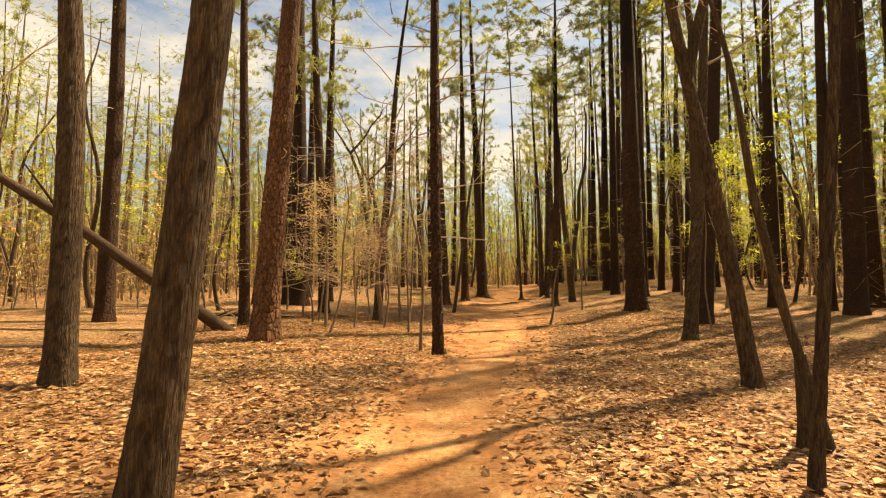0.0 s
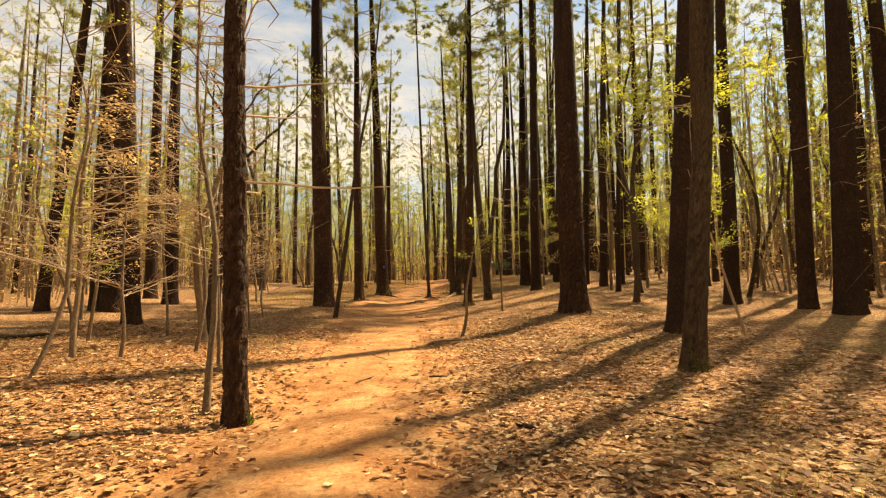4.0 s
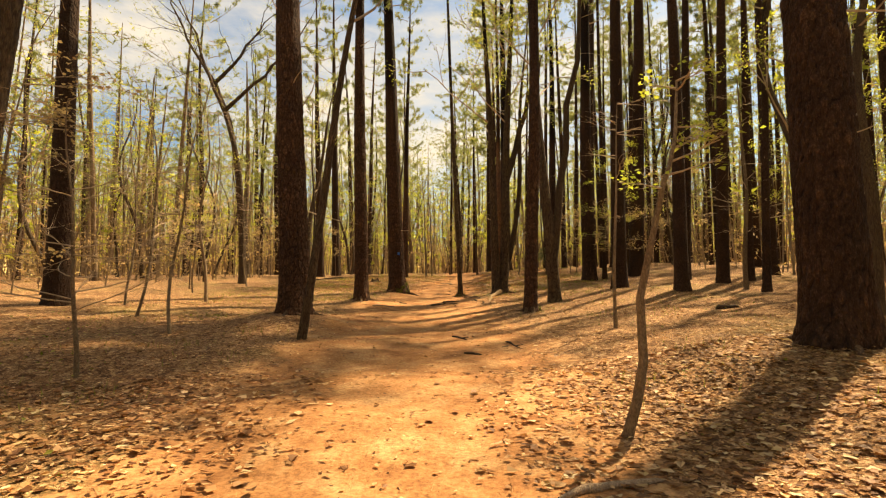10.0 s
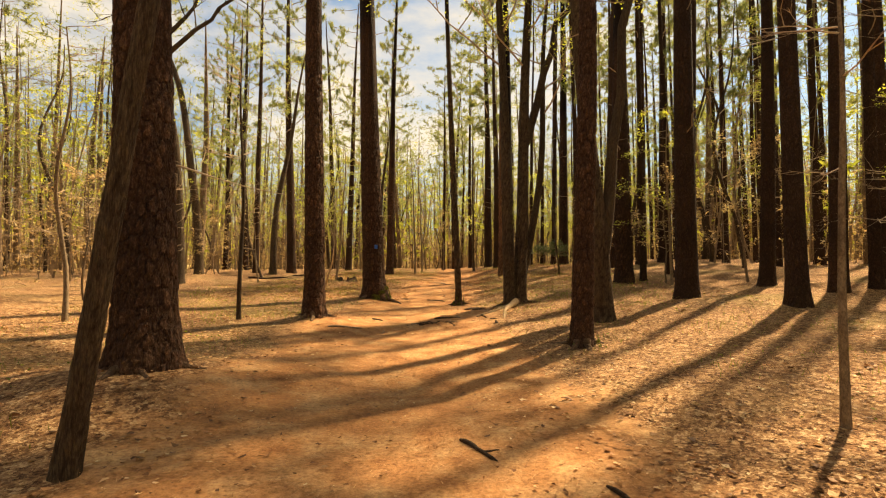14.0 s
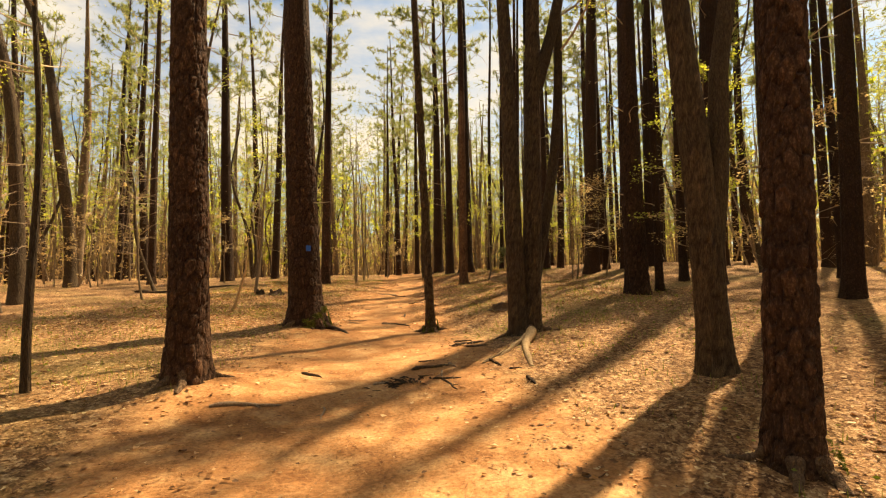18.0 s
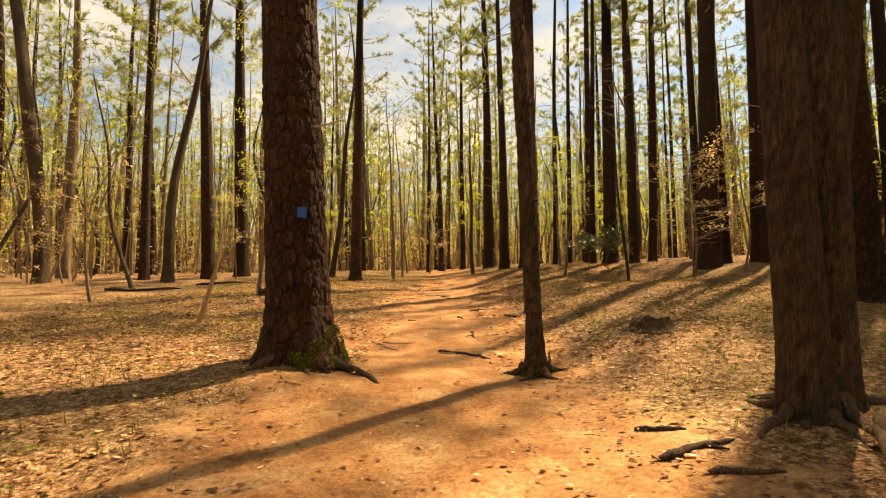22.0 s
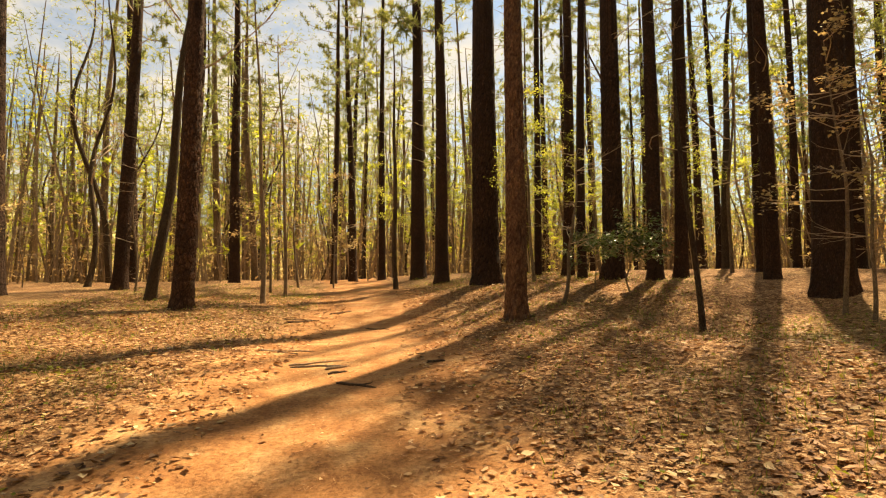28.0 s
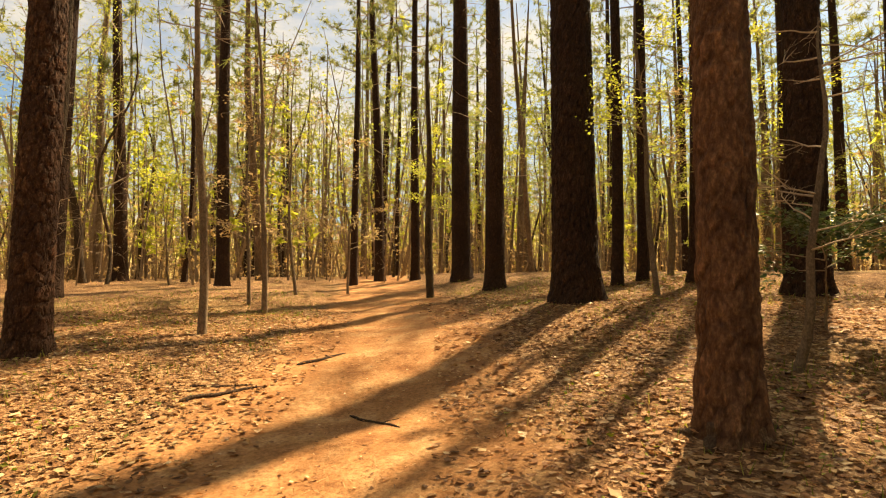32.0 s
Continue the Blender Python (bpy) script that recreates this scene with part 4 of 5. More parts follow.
def fallen_leaves(n, near, far, bare, size, y0=-1.5, y1=60.0):
    xy = litter_spots(n, near, far, bare, y0, y1)
    g = lit
    az = g.uniform(0, 6.28, n)
    ln = size * g.uniform(0.5, 1.35, n)
    w = ln * g.uniform(0.16, 0.42, n)
    curl = g.uniform(-0.15, 0.7, n) * w
    tilt = g.normal(0, 0.26, n) * ln
    tip = g.normal(0, 0.28, n) * ln * 0.5
    cz = floor_z(xy[:, 0], xy[:, 1]) + 0.006 + np.abs(g.normal(0, 0.012, n))
    d = np.stack([np.cos(az), np.sin(az)], -1)
    s = np.stack([-d[:, 1], d[:, 0]], -1)

    def at(a, b, h):
        p = xy + d * (a * ln)[:, None] + s * (b * w)[:, None]
        return np.stack([p[:, 0], p[:, 1], cz + h], -1)

    one = np.ones(n)
    v = np.stack([at(-0.5 * one, 0 * one, 0 * one), at(-0.15 * one, -one, curl + 0.3 * tilt), at(0.22 * one, -0.75 * one, curl + 0.1 * tilt), at(0.5 * one, 0 * one, np.abs(tip)),
                  at(0.18 * one, 0.8 * one, curl - 0.1 * tilt), at(-0.2 * one, one, curl - 0.3 * tilt)], 1)
    v[:, :, :2] += g.normal(0, 0.12, (n, 6, 2)) * ln[:, None, None]
    v[:, :, 2] = np.maximum(v[:, :, 2], (cz - 0.004)[:, None])
    v = v.reshape(-1, 3)
    q = np.arange(n)[:, None] * 6
    f = np.concatenate([q + np.array([t]) for t in ((0, 1, 2, 3), (0, 3, 4, 5))], 0)
    return v, f


sh = Shape()
sh.add(*fallen_leaves(64000, 0.2, 8.0, 0.98, 0.074, -1.5, 21.0))
sh.add(*fallen_leaves(34000, 0.2, 9.0, 0.98, 0.058, 18.0, 60.0))
sh.add(*fallen_leaves(40000, 0.8, 7.5, 0.98, 0.068, 37.0, 58.0))
sh.add(*fallen_leaves(44000, 0.0, 7.0, 0.95, 0.036))
sh.add(*fallen_leaves(9000, 0.0, 5.0, 0.72, 0.042, 16.0, 60.0))
tagged(new("fallen_leaves", sh.mesh("fallen_leaves", LITTER)), "dry brown fallen oak and beech leaves strewn over the ground", "leaves", kind="stuff")
xy = np.concatenate([litter_spots(30000, 0.0, 7.0, 0.55), litter_spots(34000, 0.0, 5.5, 0.45, 20.0, 60.0)])
az = lit.uniform(0, 6.28, len(xy))
ln = lit.uniform(0.05, 0.14, len(xy))
d = np.stack([np.cos(az), np.sin(az)], -1)
s = np.stack([-d[:, 1], d[:, 0]], -1) * 0.0028
cz = floor_z(xy[:, 0], xy[:, 1]) + 0.008
v = np.stack([np.c_[xy - s, cz], np.c_[xy + s, cz], np.c_[xy + d * ln[:, None], cz + lit.uniform(0, 0.02, len(xy))]], 1).reshape(-1, 3)
sh = Shape()
sh.add(v, np.arange(len(v)).reshape(-1, 3))
tagged(new("pine_straw", sh.mesh("pine_straw", STRAW)), "rust-brown fallen pine needles on the ground", "pine straw", kind="stuff")


# ---- sticks, roots, stumps and other small things ----
def stick(x0, y0, x1, y1, r=0.018, lift=0.0, material=None, label="", wob=0.06, twig=True):
    """A fallen stick on the ground between two places, a little crooked, with a side twig."""
    count[0] += 1
    g = np.random.default_rng(3000 + count[0])
    n = 9
    s = np.linspace(0, 1, n)
    ln = math.hypot(x1 - x0, y1 - y0)
    side = np.array([-(y1 - y0), x1 - x0]) / max(ln, 1e-6)
    off = np.sin(s * 5 + g.uniform(0, 6)) * wob * ln * s * (1 - s) * 2 + g.normal(0, 0.012, n) * ln
    x, y = x0 + (x1 - x0) * s + side[0] * off, y0 + (y1 - y0) * s + side[1] * off
    r = r * 0.75
    rad = r * np.linspace(1.1, 0.6, n) * g.uniform(0.85, 1.15, n)
    rad[0] *= 0.55
    rad[-1] *= 0.4
    z = floor_z(x, y) + rad * 0.7 + lift * s
    sh = Shape()
    pts = np.stack([x, y, z], -1)
    sh.add(*tube(pts, rad, 7))
    if twig:
        k = 5
        d = np.array([x1 - x0, y1 - y0, 0]) / ln * 0.5 + np.array([side[0], side[1], 0.15]) * g.choice([-1, 1])
        q = limb_points(g, pts[k], d / np.linalg.norm(d), ln * g.uniform(0.15, 0.3), 0.0, 0.08, 5)
        q[:, 2] = np.maximum(q[:, 2], floor_z(q[:, 0], q[:, 1]) + r * 0.4)
        sh.add(*tube(q, np.linspace(r * 0.55, r * 0.2, 5), 5))
    return tagged(new("fallen_stick", sh.mesh("fallen_stick", material or DEAD_WOOD, True)), label or "dry grey fallen stick lying on the clay trail", "stick", "fallen sticks")


DARK_WOOD = bark("damp_wood", (0.02, 0.014, 0.01), (0.07, 0.048, 0.032), (0.17, 0.12, 0.085), (30.0, 30.0, 6.0), 0.5, False)
stick(2.85, 17.25, 3.62, 17.38, 0.035, label="thick pale broken branch lying on the trail edge", twig=False)
stick(3.36, 24.5, 3.55, 23.95, 0.03, material=DARK_WOOD, label="dark weathered piece of wood on the trail")
stick(4.15, 23.35, 4.24, 22.7, 0.022, material=DARK_WOOD)
stick(3.22, 22.38, 3.46, 22.15, 0.028, material=DARK_WOOD, label="short dark piece of wood on the trail")
stick(4.1, 22.95, 3.95, 22.85, 0.02, twig=False)
stick(3.82, 39.35, 4.18, 38.6, 0.022, label="thin forked twig lying on the sunlit clay")
stick(4.0, 39.2, 4.45, 39.05, 0.016)
stick(4.9, 38.2, 5.3, 37.6, 0.028, material=DARK_WOOD)
stick(4.75, 38.35, 4.95, 38.0, 0.03, material=DARK_WOOD, twig=False)
stick(5.6, 39.7, 5.5, 39.1, 0.025, material=DARK_WOOD)
stick(6.5, 45.85, 6.85, 45.4, 0.025, material=DARK_WOOD)
stick(6.37, 42.6, 6.85, 42.1, 0.02, label="thin twig lying across the trail")
stick(6.7, 41.15, 6.76, 40.5, 0.028, material=DARK_WOOD)
stick(6.05, 46.95, 6.8, 47.05, 0.022, label="weathered stick in the tree's shadow on the trail")
stick(6.48, 46.6, 6.8, 46.68, 0.025)
stick(5.7, 48.05, 6.5, 47.95, 0.02)
stick(6.27, 51.2, 7.02, 51.7, 0.03, material=DARK_WOOD, label="dark root crossing the trail")
stick(7.9, 50.65, 8.3, 50.1, 0.018, material=DARK_WOOD)
stick(7.4, 52.5, 8.1, 53.1, 0.03, material=DARK_WOOD, label="dark root crossing the trail")
stick(4.0, 11.55, 4.5, 11.28, 0.03, material=DARK_WOOD, label="dark stick lying on the leaf litter")
stick(2.7, 10.52, 2.83, 10.35, 0.035, material=DARK_WOOD, label="short dark chunk of wood on the litter", twig=False)
stick(2.55, 12.32, 2.82, 12.12, 0.025, material=DARK_WOOD)
stick(4.1, 10.6, 4.5, 10.0, 0.02, material=DARK_WOOD)
stick(1.5, 15.6, 1.75, 14.9, 0.012)
stick(-3.5, 48.0, -1.6, 48.8, 0.08, material=DARK_WOOD, label="dark rotten log lying in the wood", twig=False, wob=0.02)
stick(-1.6, 50.6, -0.1, 51.4, 0.075, material=DARK_WOOD, label="dark rotten log lying in the wood", twig=False, wob=0.02)
stick(-7.8, 17.6, -5.4, 18.7, 0.10, material=DARK_WOOD, label="fallen dark log among bare twigs", twig=True, wob=0.02)
stick(-7.6, 16.9, -6.6, 16.2, 0.05, 0.35, label="dry branch of a brush heap")
stick(-7.2, 16.2, -6.3, 17.1, 0.04, 0.5, label="dry branch of a brush heap")
stick(-6.9, 17.2, -7.5, 16.3, 0.035, 0.6, label="dry branch of a brush heap")
stick(9.7, 25.3, 10.2, 25.2, 0.07, material=DARK_WOOD, label="dark chunk of rotten wood in the litter", twig=False)
stick(12.6, 15.2, 14.0, 14.5, 0.06, label="pale fallen branch at the foot of pines")

stick(2.71, 32.75, 2.98, 32.54, 0.03, material=DARK_WOOD, label="dark weathered piece of wood on the trail")
stick(3.60, 32.00, 3.82, 32.08, 0.024, label="pale dry stick beside a heap of bark scraps", twig=False)
stick(4.22, 32.47, 4.79, 32.51, 0.035, material=DARK_WOOD, label="crooked dark root running across the trail", wob=0.12)
stick(4.79, 32.56, 4.85, 32.37, 0.03, label="pale broken end of a root", twig=False)
stick(4.43, 32.96, 4.69, 32.93, 0.02, material=DARK_WOOD)
stick(5.24, 33.84, 5.88, 33.95, 0.04, material=DARK_WOOD, label="dark exposed root beside a triple-stemmed tree", wob=0.1)
stick(5.46, 34.47, 5.77, 34.29, 0.03, material=DARK_WOOD, label="dark exposed root beside a triple-stemmed tree", wob=0.1)
stick(5.37, 33.57, 5.73, 33.40, 0.03, material=ROOT_BARK, label="brown exposed root beside a triple-stemmed tree", wob=0.12)
stick(4.38, 31.92, 4.73, 31.78, 0.02, material=DARK_WOOD, label="thin forked twig lying on the sunlit clay")
stick(4.48, 31.83, 4.54, 31.33, 0.018, material=DARK_WOOD, label="thin forked twig lying on the sunlit clay")
stick(4.60, 32.24, 4.51, 31.93, 0.016)
stick(5.26, 32.35, 5.87, 32.79, 0.028, material=PALE_ROOT, label="pale bare root end beside a triple-stemmed tree", twig=False)
stick(5.38, 32.47, 5.45, 32.12, 0.028, material=DARK_WOOD, label="dark root end beside a triple-stemmed tree", twig=False)
stick(5.48, 31.92, 5.66, 31.87, 0.02, material=DARK_WOOD)
stick(5.48, 31.34, 5.42, 30.97, 0.035, material=DARK_WOOD, label="dark branch half buried in the litter")
stick(1.76, 31.20, 2.48, 31.26, 0.034, material=DEAD_WOOD, label="long weathered branch lying on the trail")
stick(2.94, 31.22, 2.88, 30.84, 0.016)
stick(4.73, 38.21, 4.95, 37.99, 0.02, twig=False)
stick(6.29, 42.45, 6.90, 42.19, 0.018, material=DARK_WOOD)
stick(6.70, 41.18, 6.80, 40.57, 0.02, material=DARK_WOOD)
stick(5.79, 41.49, 5.80, 41.05, 0.022, material=DARK_WOOD, twig=False)
stick(4.74, 41.54, 4.90, 41.43, 0.024, twig=False)
stick(6.27, 51.67, 6.96, 51.75, 0.02, material=DARK_WOOD)
stick(5.70, 48.14, 6.25, 47.81, 0.016)
stick(6.06, 46.84, 6.74, 46.73, 0.022, label="long thin stick lying across the trail")
stick(6.48, 46.37, 6.73, 46.41, 0.024, material=DARK_WOOD)
stick(7.77, 46.35, 8.01, 46.26, 0.026, material=DARK_WOOD)
stick(1.19, 13.19, 1.47, 13.62, 0.016, material=DARK_WOOD)
stick(2.28, 13.46, 2.56, 13.46, 0.022, material=DARK_WOOD)
stick(3.59, 13.66, 3.98, 13.94, 0.035, label="pale broken piece of wood in the litter", twig=False)

# scraps of bark and twigs trodden into the clay
scrap = np.random.default_rng(91)
heap = tagged(new("bark_heap"), "low heap of dark bark scraps and twigs on the trail", "bark scraps", kind="stuff")
heap.location = (3.99, 31.92, float(floor_z(3.99, 31.92)))
sh = Shape()
for k in range(70):
    px, py = scrap.normal(0, 0.2), scrap.normal(0, 0.13)
    a, ln = scrap.uniform(0, 3.14), scrap.uniform(0.04, 0.16)
    h = float(floor_z(heap.location.x + px, heap.location.y + py)) - heap.location.z
    mid = np.array([px, py, h + scrap.uniform(0.004, 0.035)])
    way = np.array([math.cos(a), math.sin(a), scrap.normal(0, 0.12)]) * ln / 2
    sh.add(*tube(np.stack([mid - way, mid + (0, 0, 0.006), mid + way]), np.array([0.5, 1.0, 0.4]) * scrap.uniform(0.005, 0.014), 5))
part("scraps", sh.mesh("scraps", DARK_WOOD), None, heap)["kind"] = "stuff"

# the long dead trunk that leans out of the litter into the trees
line = np.array([(-5.3, 12.9, 0.3), (-6.4, 12.6, 1.15), (-7.6, 12.3, 2.05), (-9.0, 12.0, 3.1), (-10.6, 11.6, 4.2), (-12.5, 11.2, 5.4)])
dead = tagged(new("dead_tree"), "fallen dead trunk leaning slantwise among standing trees", "dead tree")
dead.location = (-5.3, 12.9, float(floor_z(-5.3, 12.9)))
sh = Shape()
sh.add(*tube(line - np.array([-5.3, 12.9, 0.4]), np.array([0.16, 0.15, 0.14, 0.12, 0.1, 0.06]), 12))
part("trunk", sh.mesh("trunk", DARK_WOOD, True), None, dead)
for a, b in (((-9.0, 12.0, 3.1), (-9.6, 11.4, 4.3)), ((-10.2, 11.7, 3.95), (-11.6, 11.5, 3.9))):
    sh = Shape()
    p0, p1 = np.array(a) - (-5.3, 12.9, 0.4), np.array(b) - (-5.3, 12.9, 0.4)
    sh.add(*tube(p0 + (p1 - p0) * np.linspace(0, 1, 5)[:, None], np.linspace(0.05, 0.015, 5), 7))
    part("branch", sh.mesh("branch", DARK_WOOD, True), None, dead)

# pale snag leaning by the trail
sn = sapling(0.95, 40.5, 0.1, 0.30, 1.75, 1, material=PALE_ROOT, label="grey-brown broken snag leaning over the litter", low=0.9, reach=0.2)


def rotten_stump(x, y, r, h, label, material=None, ragged=0.35):
    """A broken stump: ragged rim, hollow middle, splayed foot."""
    count[0] += 1
    g = np.random.default_rng(4000 + count[0])
    k = 26
    a = np.linspace(0, 2 * math.pi, k, endpoint=False)
    rim = h * (0.8 + ragged * (0.7 * np.sin(a * 2 + g.uniform(0, 6)) + 0.5 * g.uniform(-1, 1, k)))
    lump = 1 + 0.16 * np.sin(a * 3 + 1) + g.normal(0, 0.06, k)
    rings = []
    for f, zz in ((1.75, -0.12), (1.4, 0.04), (1.12, 0.3), (1.0, 0.65), (0.95, 1.0), (0.72, 0.93), (0.5, 0.55), (0.1, 0.45)):
        z = np.where(zz > 0, rim * zz, zz)
        rings.append(np.stack([np.cos(a) * r * f * lump, np.sin(a) * r * f * lump, z + g.normal(0, 0.012, k)], -1))
    v = np.concatenate(rings)
    i = np.arange(len(v)).reshape(len(rings), k)
    j = np.roll(i, -1, 1)
    ob = tagged(new("tree_stump", mesh_of("tree_stump", v, np.stack([i[:-1], j[:-1], j[1:], i[1:]], -1).reshape(-1, 4), material or DARK_WOOD)), label, "stump")
    ob.location = (x, y, float(floor_z(x, y)))
    return ob


rotten_stump(7.85, 37.7, 0.28, 0.2, "low rotten stump covered with brown needles", ROOT_BARK, ragged=0.22)
rotten_stump(1.85, 45.75, 0.20, 0.22, "dark broken stump among the leaves")
rotten_stump(1.3, 45.9, 0.13, 0.18, "small dark broken stump among the leaves")
rotten_stump(2.86, 4.14, 0.048, 0.86, "broken stub of a dead stem in a clump", LIMB_BARK, 0.06)


def root_of(tree, points, r, material=None, label=""):
    """A surface root of a tree: swells out of its foot and dives into the soil."""
    pts = np.array(points, float)
    t = np.linspace(0, 1, len(pts))
    tt = np.linspace(0, 1, 14)
    x, y = np.interp(tt, t, pts[:, 0]), np.interp(tt, t, pts[:, 1])
    rad = r * np.linspace(1.2, 0.45, 14) * (1 + 0.12 * np.sin(tt * 17))
    z = floor_z(x, y) + rad * np.linspace(0.9, -0.3, 14) + 0.06 * np.exp(-tt * 6)
    sh = Shape()
    sh.add(*tube(np.stack([x, y, z], -1) - np.array(tree.location), rad, 9))
    part("root", sh.mesh("root", material or ROOT_BARK, True), None, tree, label)


def foot_roots(tree, dia, n, reach, seed, material):
    g = np.random.default_rng(seed)
    x, y = tree.location.x, tree.location.y
    for k in range(n):
        a = k * 6.28 / n + g.uniform(-0.4, 0.4)
        a2 = a + g.uniform(-0.5, 0.5)
        d = dia * 0.42
        p1 = (x + d * math.cos(a), y + d * math.sin(a))
        p2 = (p1[0] + reach * 0.5 * math.cos(a), p1[1] + reach * 0.5 * math.sin(a))
        p3 = (p2[0] + reach * 0.6 * math.cos(a2), p2[1] + reach * 0.6 * math.sin(a2))
        root_of(tree, (p1, p2, p3), g.uniform(0.035, 0.06), material)


def find(x, y):
    return min((o for o in scene.objects if o.parent is None and o.get("category") == "tree"), key=lambda o: (o.location.x - x) ** 2 + (o.location.y - y) ** 2)


MOSS = foliage("moss", [(0.0, (0.05, 0.07, 0.008)), (0.6, (0.12, 0.14, 0.015)), (1.0, (0.22, 0.21, 0.035))], (1.2, 1.2, 0.6), 0.2)


def moss_on(tree, dia, a0, a1, top, n, seed):
    """Cushions of moss on the swollen foot of a tree."""
    g = np.random.default_rng(seed)
    spots = np.stack([g.uniform(radians(a0), radians(a1), 14), top * g.uniform(0, 1, 14) ** 2.2], -1)
    pick = spots[g.integers(0, 14, n)]
    a = pick[:, 0] + g.normal(0, 0.10, n)
    z = np.maximum(pick[:, 1] + g.normal(0, 0.035, n), 0.0)
    r = dia / 2 * (1 + 0.42 * np.exp(-z / (0.22 + 0.17 * dia))) + 0.01
    c = np.stack([r * np.cos(a), r * np.sin(a), z], -1)
    sh = Shape()
    sh.add(*slivers(g, c, 0.02, 0.011, 4, 0.2))
    part("moss", sh.mesh("moss", MOSS), None, tree, "bright green moss")["kind"] = "stuff"


blazed = find(2.85, 37.2)
root_of(blazed, ((3.15, 36.95), (3.4, 36.85), (3.62, 36.65), (3.7, 36.4)), 0.06, DARK_WOOD)
root_of(blazed, ((2.6, 36.9), (2.45, 36.7), (2.3, 36.6)), 0.06, ROOT_BARK)
foot_roots(blazed, 0.72, 5, 0.35, 71, ROOT_BARK)
moss_on(blazed, 0.80, -90, 25, 0.4, 1500, 72)
knob = find(5.45, 36.2)
foot_roots(knob, 0.3, 5, 0.25, 73, ROOT_BARK)
moss_on(knob, 0.26, 0, 360, 0.3, 500, 74)
triple = find(6.94, 33.78)
root_of(triple, ((6.6, 33.5), (6.25, 33.0), (6.05, 32.6), (5.82, 31.9)), 0.075, PALE_ROOT, "pale bare surface root")
root_of(triple, ((6.55, 33.5), (6.1, 33.05), (5.85, 32.75), (5.6, 32.55)), 0.045, PALE_ROOT, "pale bare surface root")
foot_roots(triple, 0.4, 4, 0.4, 75, ROOT_BARK)
foot_roots(find(6.70, 33.88), 0.36, 4, 0.4, 76, ROOT_BARK)
foot_roots(find(1.27, 32.1), 0.47, 5, 0.3, 77, ROOT_BARK)
foot_roots(find(0.52, 25.5), 0.66, 6, 0.35, 78, ROOT_BARK)
foot_roots(find(6.15, 28.35), 0.42, 5, 0.25, 79, ROOT_BARK)
foot_roots(find(7.2, 19.6), 0.8, 6, 0.35, 80, ROOT_BARK)
foot_roots(find(10.15, 48.2), 0.40, 5, 0.18, 81, ROOT_BARK)
moss_on(find(6.15, 28.35), 0.42, -60, 30, 0.2, 200, 82)
moss_on(find(5.95, 12.45), 0.33, -180, 0, 0.3, 260, 83)
moss_on(find(-0.09, 11.6), 0.26, -60, 60, 0.15, 160, 84)

# knobs on the slender trail-side tree
g = np.random.default_rng(85)
for z in (0.75, 1.15, 1.35, 1.75, 2.1, 2.5, 2.9, 3.3, 3.9, 4.3):
    a = g.uniform(-3.1, 0.6)
    bm = bmesh.new()
    bmesh.ops.create_icosphere(bm, subdivisions=2, radius=0.035)
    for vv in bm.verts:
        vv.co *= 1 + g.normal(0, 0.12)
        vv.co.z *= 0.7
    rr = 0.105 * (1 - 0.88 * (z / 13) ** 1.25) + 0.004
    mid = line_at(LINES[knob.name], z)
    bmesh.ops.translate(bm, verts=bm.verts, vec=(rr * math.cos(a) + mid[0], rr * math.sin(a) + mid[1], z))
    part("knob", bm, LIMB_BARK, knob)

# the blue trail blaze, painted on the bark
m, n, l, p = shader("blue_paint")
no = node(n, "ShaderNodeTexNoise", Scale=35.0, Detail=4.0)
l.new(ramp(n, l, no.outputs["Fac"], [(0.35, (0.0, 0.05, 0.28)), (0.65, (0.005, 0.13, 0.55))]), p.inputs["Base Color"])
p.inputs["Roughness"].default_value = 0.5
aa, zz = np.meshgrid(np.linspace(radians(-82), radians(-66), 9), np.linspace(1.66, 1.78, 8))
rr = 0.36 * (1 - 0.88 * (zz / 25) ** 1.25) + 0.016 + g.normal(0, 0.0015, aa.shape)
mid = line_at(LINES[blazed.name], 1.72)
v = np.stack([rr * np.cos(aa) + mid[0], rr * np.sin(aa) + mid[1], zz], -1).reshape(-1, 3)
inner = (v - mid) * np.array([0.93, 0.93, 1]) + mid
i = np.arange(72).reshape(8, 9)
f = np.stack([i[:-1, :-1], i[:-1, 1:], i[1:, 1:], i[1:, :-1]], -1).reshape(-1, 4)
rimline = list(i[0]) + list(i[1:, -1]) + list(i[-1, -2::-1]) + list(i[-2:0:-1, 0])
side = [[int(rimline[k]), int(rimline[(k + 1) % len(rimline)]), int(rimline[(k + 1) % len(rimline)]) + 72, int(rimline[k]) + 72] for k in range(len(rimline))]
part("blaze", mesh_of("blaze", np.concatenate([v, inner]), f.tolist() + side, m), None, blazed, "square of bright blue trail paint")

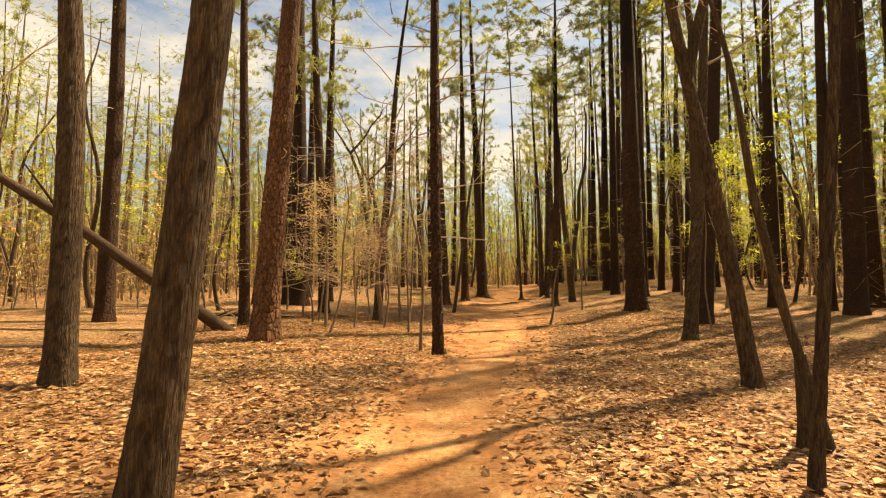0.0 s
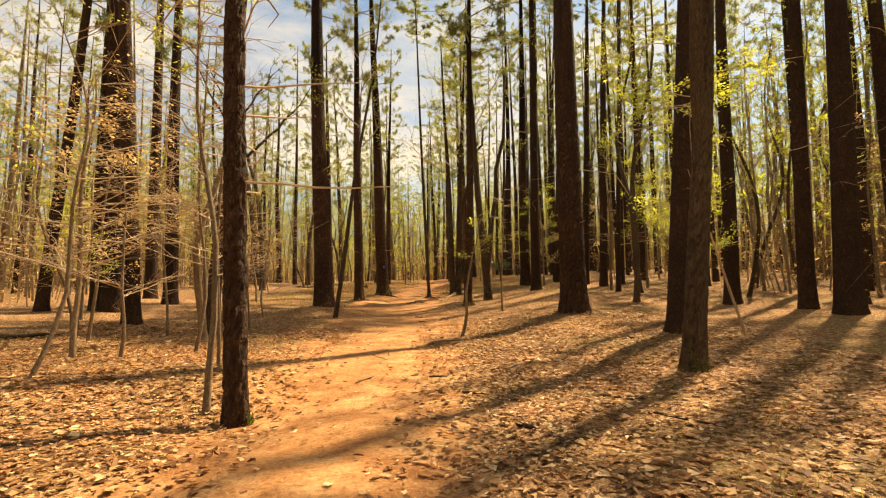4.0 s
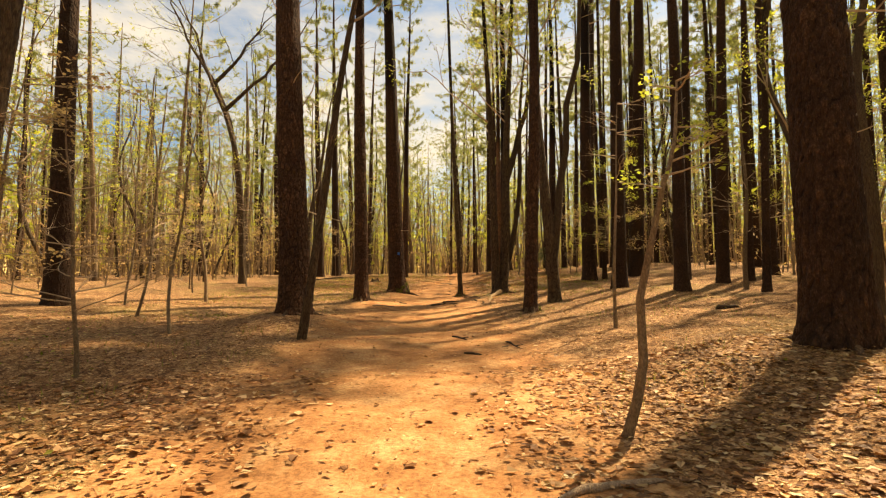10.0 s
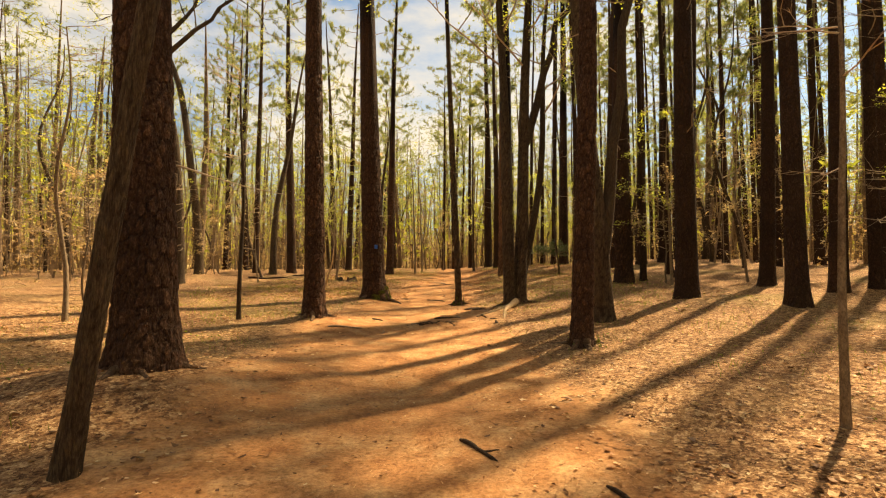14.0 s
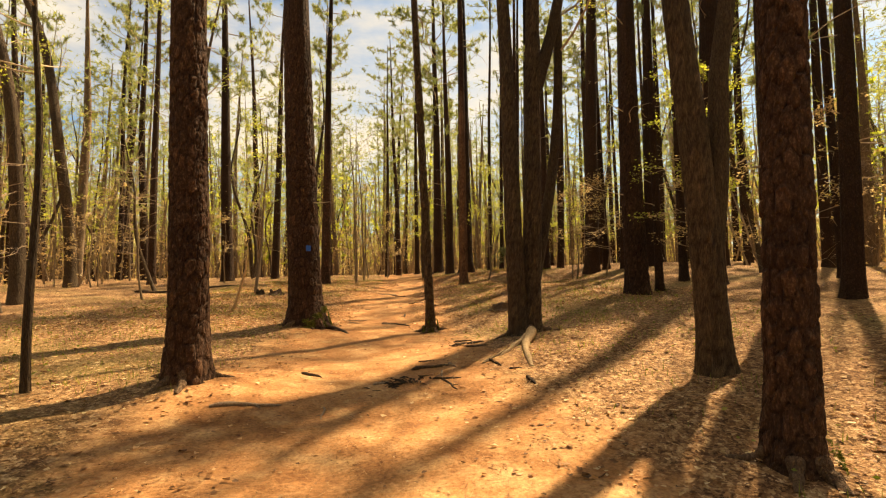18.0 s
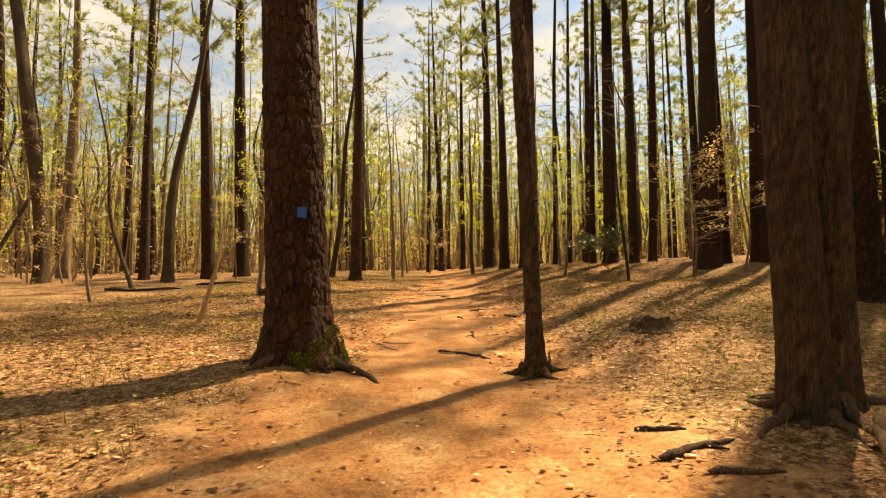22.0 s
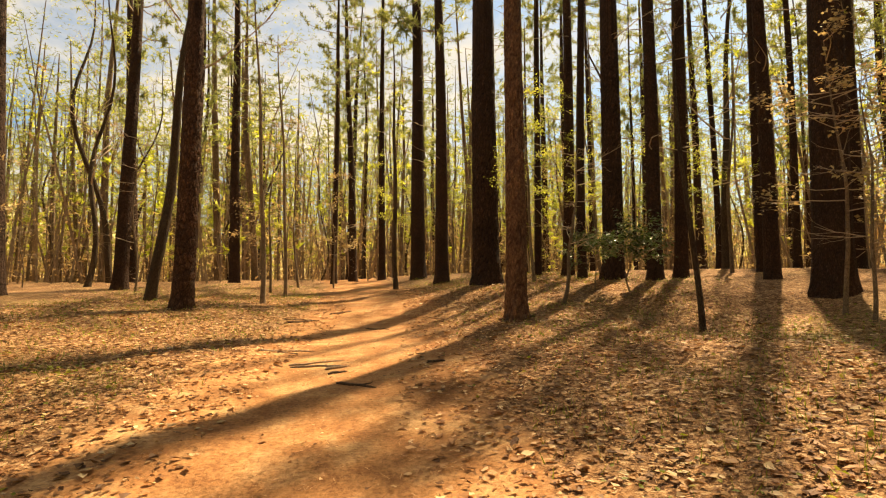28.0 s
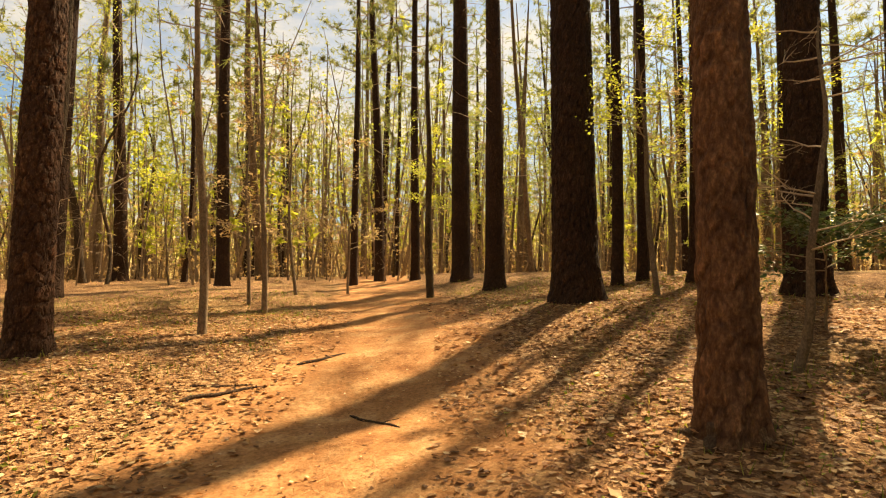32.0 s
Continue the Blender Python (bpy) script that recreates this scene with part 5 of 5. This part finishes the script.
# ---- undergrowth beside the trail ----
sapling(7.4, 14.2, 0.05, 0.03, 5.0, 12, leafy=SPRING, per=5, leaf=0.065, low=0.84, reach=1.7, label="young tree spreading a level spray of bright green leaves")
sapling(8.97, 15.0, 0.065, -0.31, 3.4, 3, material=DEAD_WOOD, label="pale dead pole leaning against an oak", low=0.85, bend=0.02, reach=0.4)
for x, y, h, r in ((-2.9, 13.2, 5.0, 2.2), (-1.9, 16.6, 6.0, 2.4), (-4.3, 17.0, 6.0, 2.4), (-6.0, 13.0, 5.0, 2.0), (-3.4, 26.5, 5.5, 2.2), (-5.0, 29.5, 5.5, 2.2), (-2.0, 24.6, 5.0, 2.0)):
    sapling(x, y, 0.045 + 0.004 * h, wood_rng.normal(0, 0.05), h, 22, low=0.24, reach=r, bend=0.2, label="pale sapling with long arching bare branches")
for x, y, h in ((13.6, 53.2, 6.5), (16.6, 53.9, 6.0), (12.2, 63.5, 7.5), (17.6, 57.5, 6.5), (14.6, 58.5, 8.0), (12.6, 35.6, 6.0), (15.2, 28.6, 6.5), (14.0, 24.5, 6.0), (10.2, 18.0, 5.0), (18.5, 50.5, 7.0)):
    sapling(x, y, 0.03 + 0.012 * h, wood_rng.normal(0, 0.03), h, 18, leafy=SPRING, per=4, leaf=0.065, low=0.35, reach=1.5, label="young tree with fresh yellow-green leaves")
for x, y, h in ((7.4, 60.5, 6.5), (6.3, 58.8, 6.0), (9.0, 62.0, 5.0), (14.5, 45.2, 4.5), (14.9, 43.6, 4.0), (-6.0, 51.0, 4.0), (-4.2, 17.4, 4.5), (-3.1, 21.8, 4.0), (-5.4, 36.0, 4.0), (12.9, 36.4, 3.5)):
    sapling(x, y, 0.02 + 0.012 * h, wood_rng.normal(0, 0.03), h, 18, leafy=BEECH, per=2, leaf=0.08, low=0.25, reach=1.3, label="beech sapling holding withered brown leaves")
for x, y, h in ((-3.2, 18.9, 4.5), (-2.6, 15.0, 3.5), (-4.6, 14.2, 4.5), (-1.8, 21.2, 3.5), (-5.2, 19.0, 5.0), (-6.2, 38.0, 5.0), (-2.2, 44.0, 4.5), (-4.4, 40.5, 5.0), (2.2, 58.6, 5.0), (13.8, 44.4, 3.5)):
    sapling(x, y, 0.02 + 0.011 * h, wood_rng.normal(0, 0.04), h, 20, low=0.2, reach=1.4, label="bare pale sapling with a mesh of fine twigs")

# holly
hx, hy = 13.95, 49.5
sapling(hx, hy, 0.04, 0.02, 1.35, 20, leafy=HOLLY, per=3, leaf=0.085, low=0.5, reach=1.0, material=SMOOTH_BARK, label="glossy dark green holly bush with a thin stem")
sapling(hx - 0.6, hy + 0.5, 0.03, -0.05, 1.25, 14, leafy=HOLLY, per=3, leaf=0.075, low=0.55, reach=0.8, label="small glossy holly bush in the litter")

# thin grass and seedlings where the sun reaches the floor
gr = np.random.default_rng(21)
cen = []
while len(cen) < 620:
    y = gr.uniform(8, 60)
    x = float(trail(y)) + gr.choice([-1, 1]) * gr.uniform(1.5, 8)
    if wear(x, y) < 0.25 and gr.uniform() < np.interp(y, (8, 25, 36, 60), (0.08, 0.12, 1.0, 0.9)):
        cen.append((x, y))
cen = np.repeat(np.array(cen), 26, 0) + gr.normal(0, 0.28, (620 * 26, 2))
cz = floor_z(cen[:, 0], cen[:, 1])
k = len(cen)
a = gr.uniform(0, 6.28, k)
h = gr.uniform(0.04, 0.14, k)
base = np.c_[cen, cz - 0.005]
d = np.stack([np.cos(a), np.sin(a), np.zeros(k)], -1)
v = np.stack([base - d * 0.005, base + d * 0.005, base + np.c_[gr.normal(0, 0.03, (k, 2)), h]], 1).reshape(-1, 3)
sh = Shape()
sh.add(v, np.arange(3 * k).reshape(-1, 3))
spots = []
while len(spots) < 700:
    y = gr.uniform(14, 62)
    x = float(trail(y)) + gr.choice([-1, 1]) * gr.uniform(1.6, 8.5)
    if wear(x, y) < 0.25 and gr.uniform() < np.interp(y, (14, 30, 36, 62), (0.06, 0.15, 1.0, 1.0)):
        spots.append((x, y))
spots = np.repeat(np.array(spots), 14, 0) + gr.normal(0, 0.3, (700 * 14, 2))
low_leaves = Shape()
low_leaves.add(*leaves(gr, np.c_[spots, floor_z(spots[:, 0], spots[:, 1]) + gr.uniform(0.015, 0.09, len(spots))], 0.05, 0.8))
tagged(new("ground_cover", low_leaves.mesh("ground_cover", GRASS)), "small green seedling leaves growing through the leaf litter", "undergrowth", kind="stuff")
tagged(new("grass", sh.mesh("grass", GRASS)), "sparse yellow-green grass among the fallen leaves", "grass", kind="stuff")
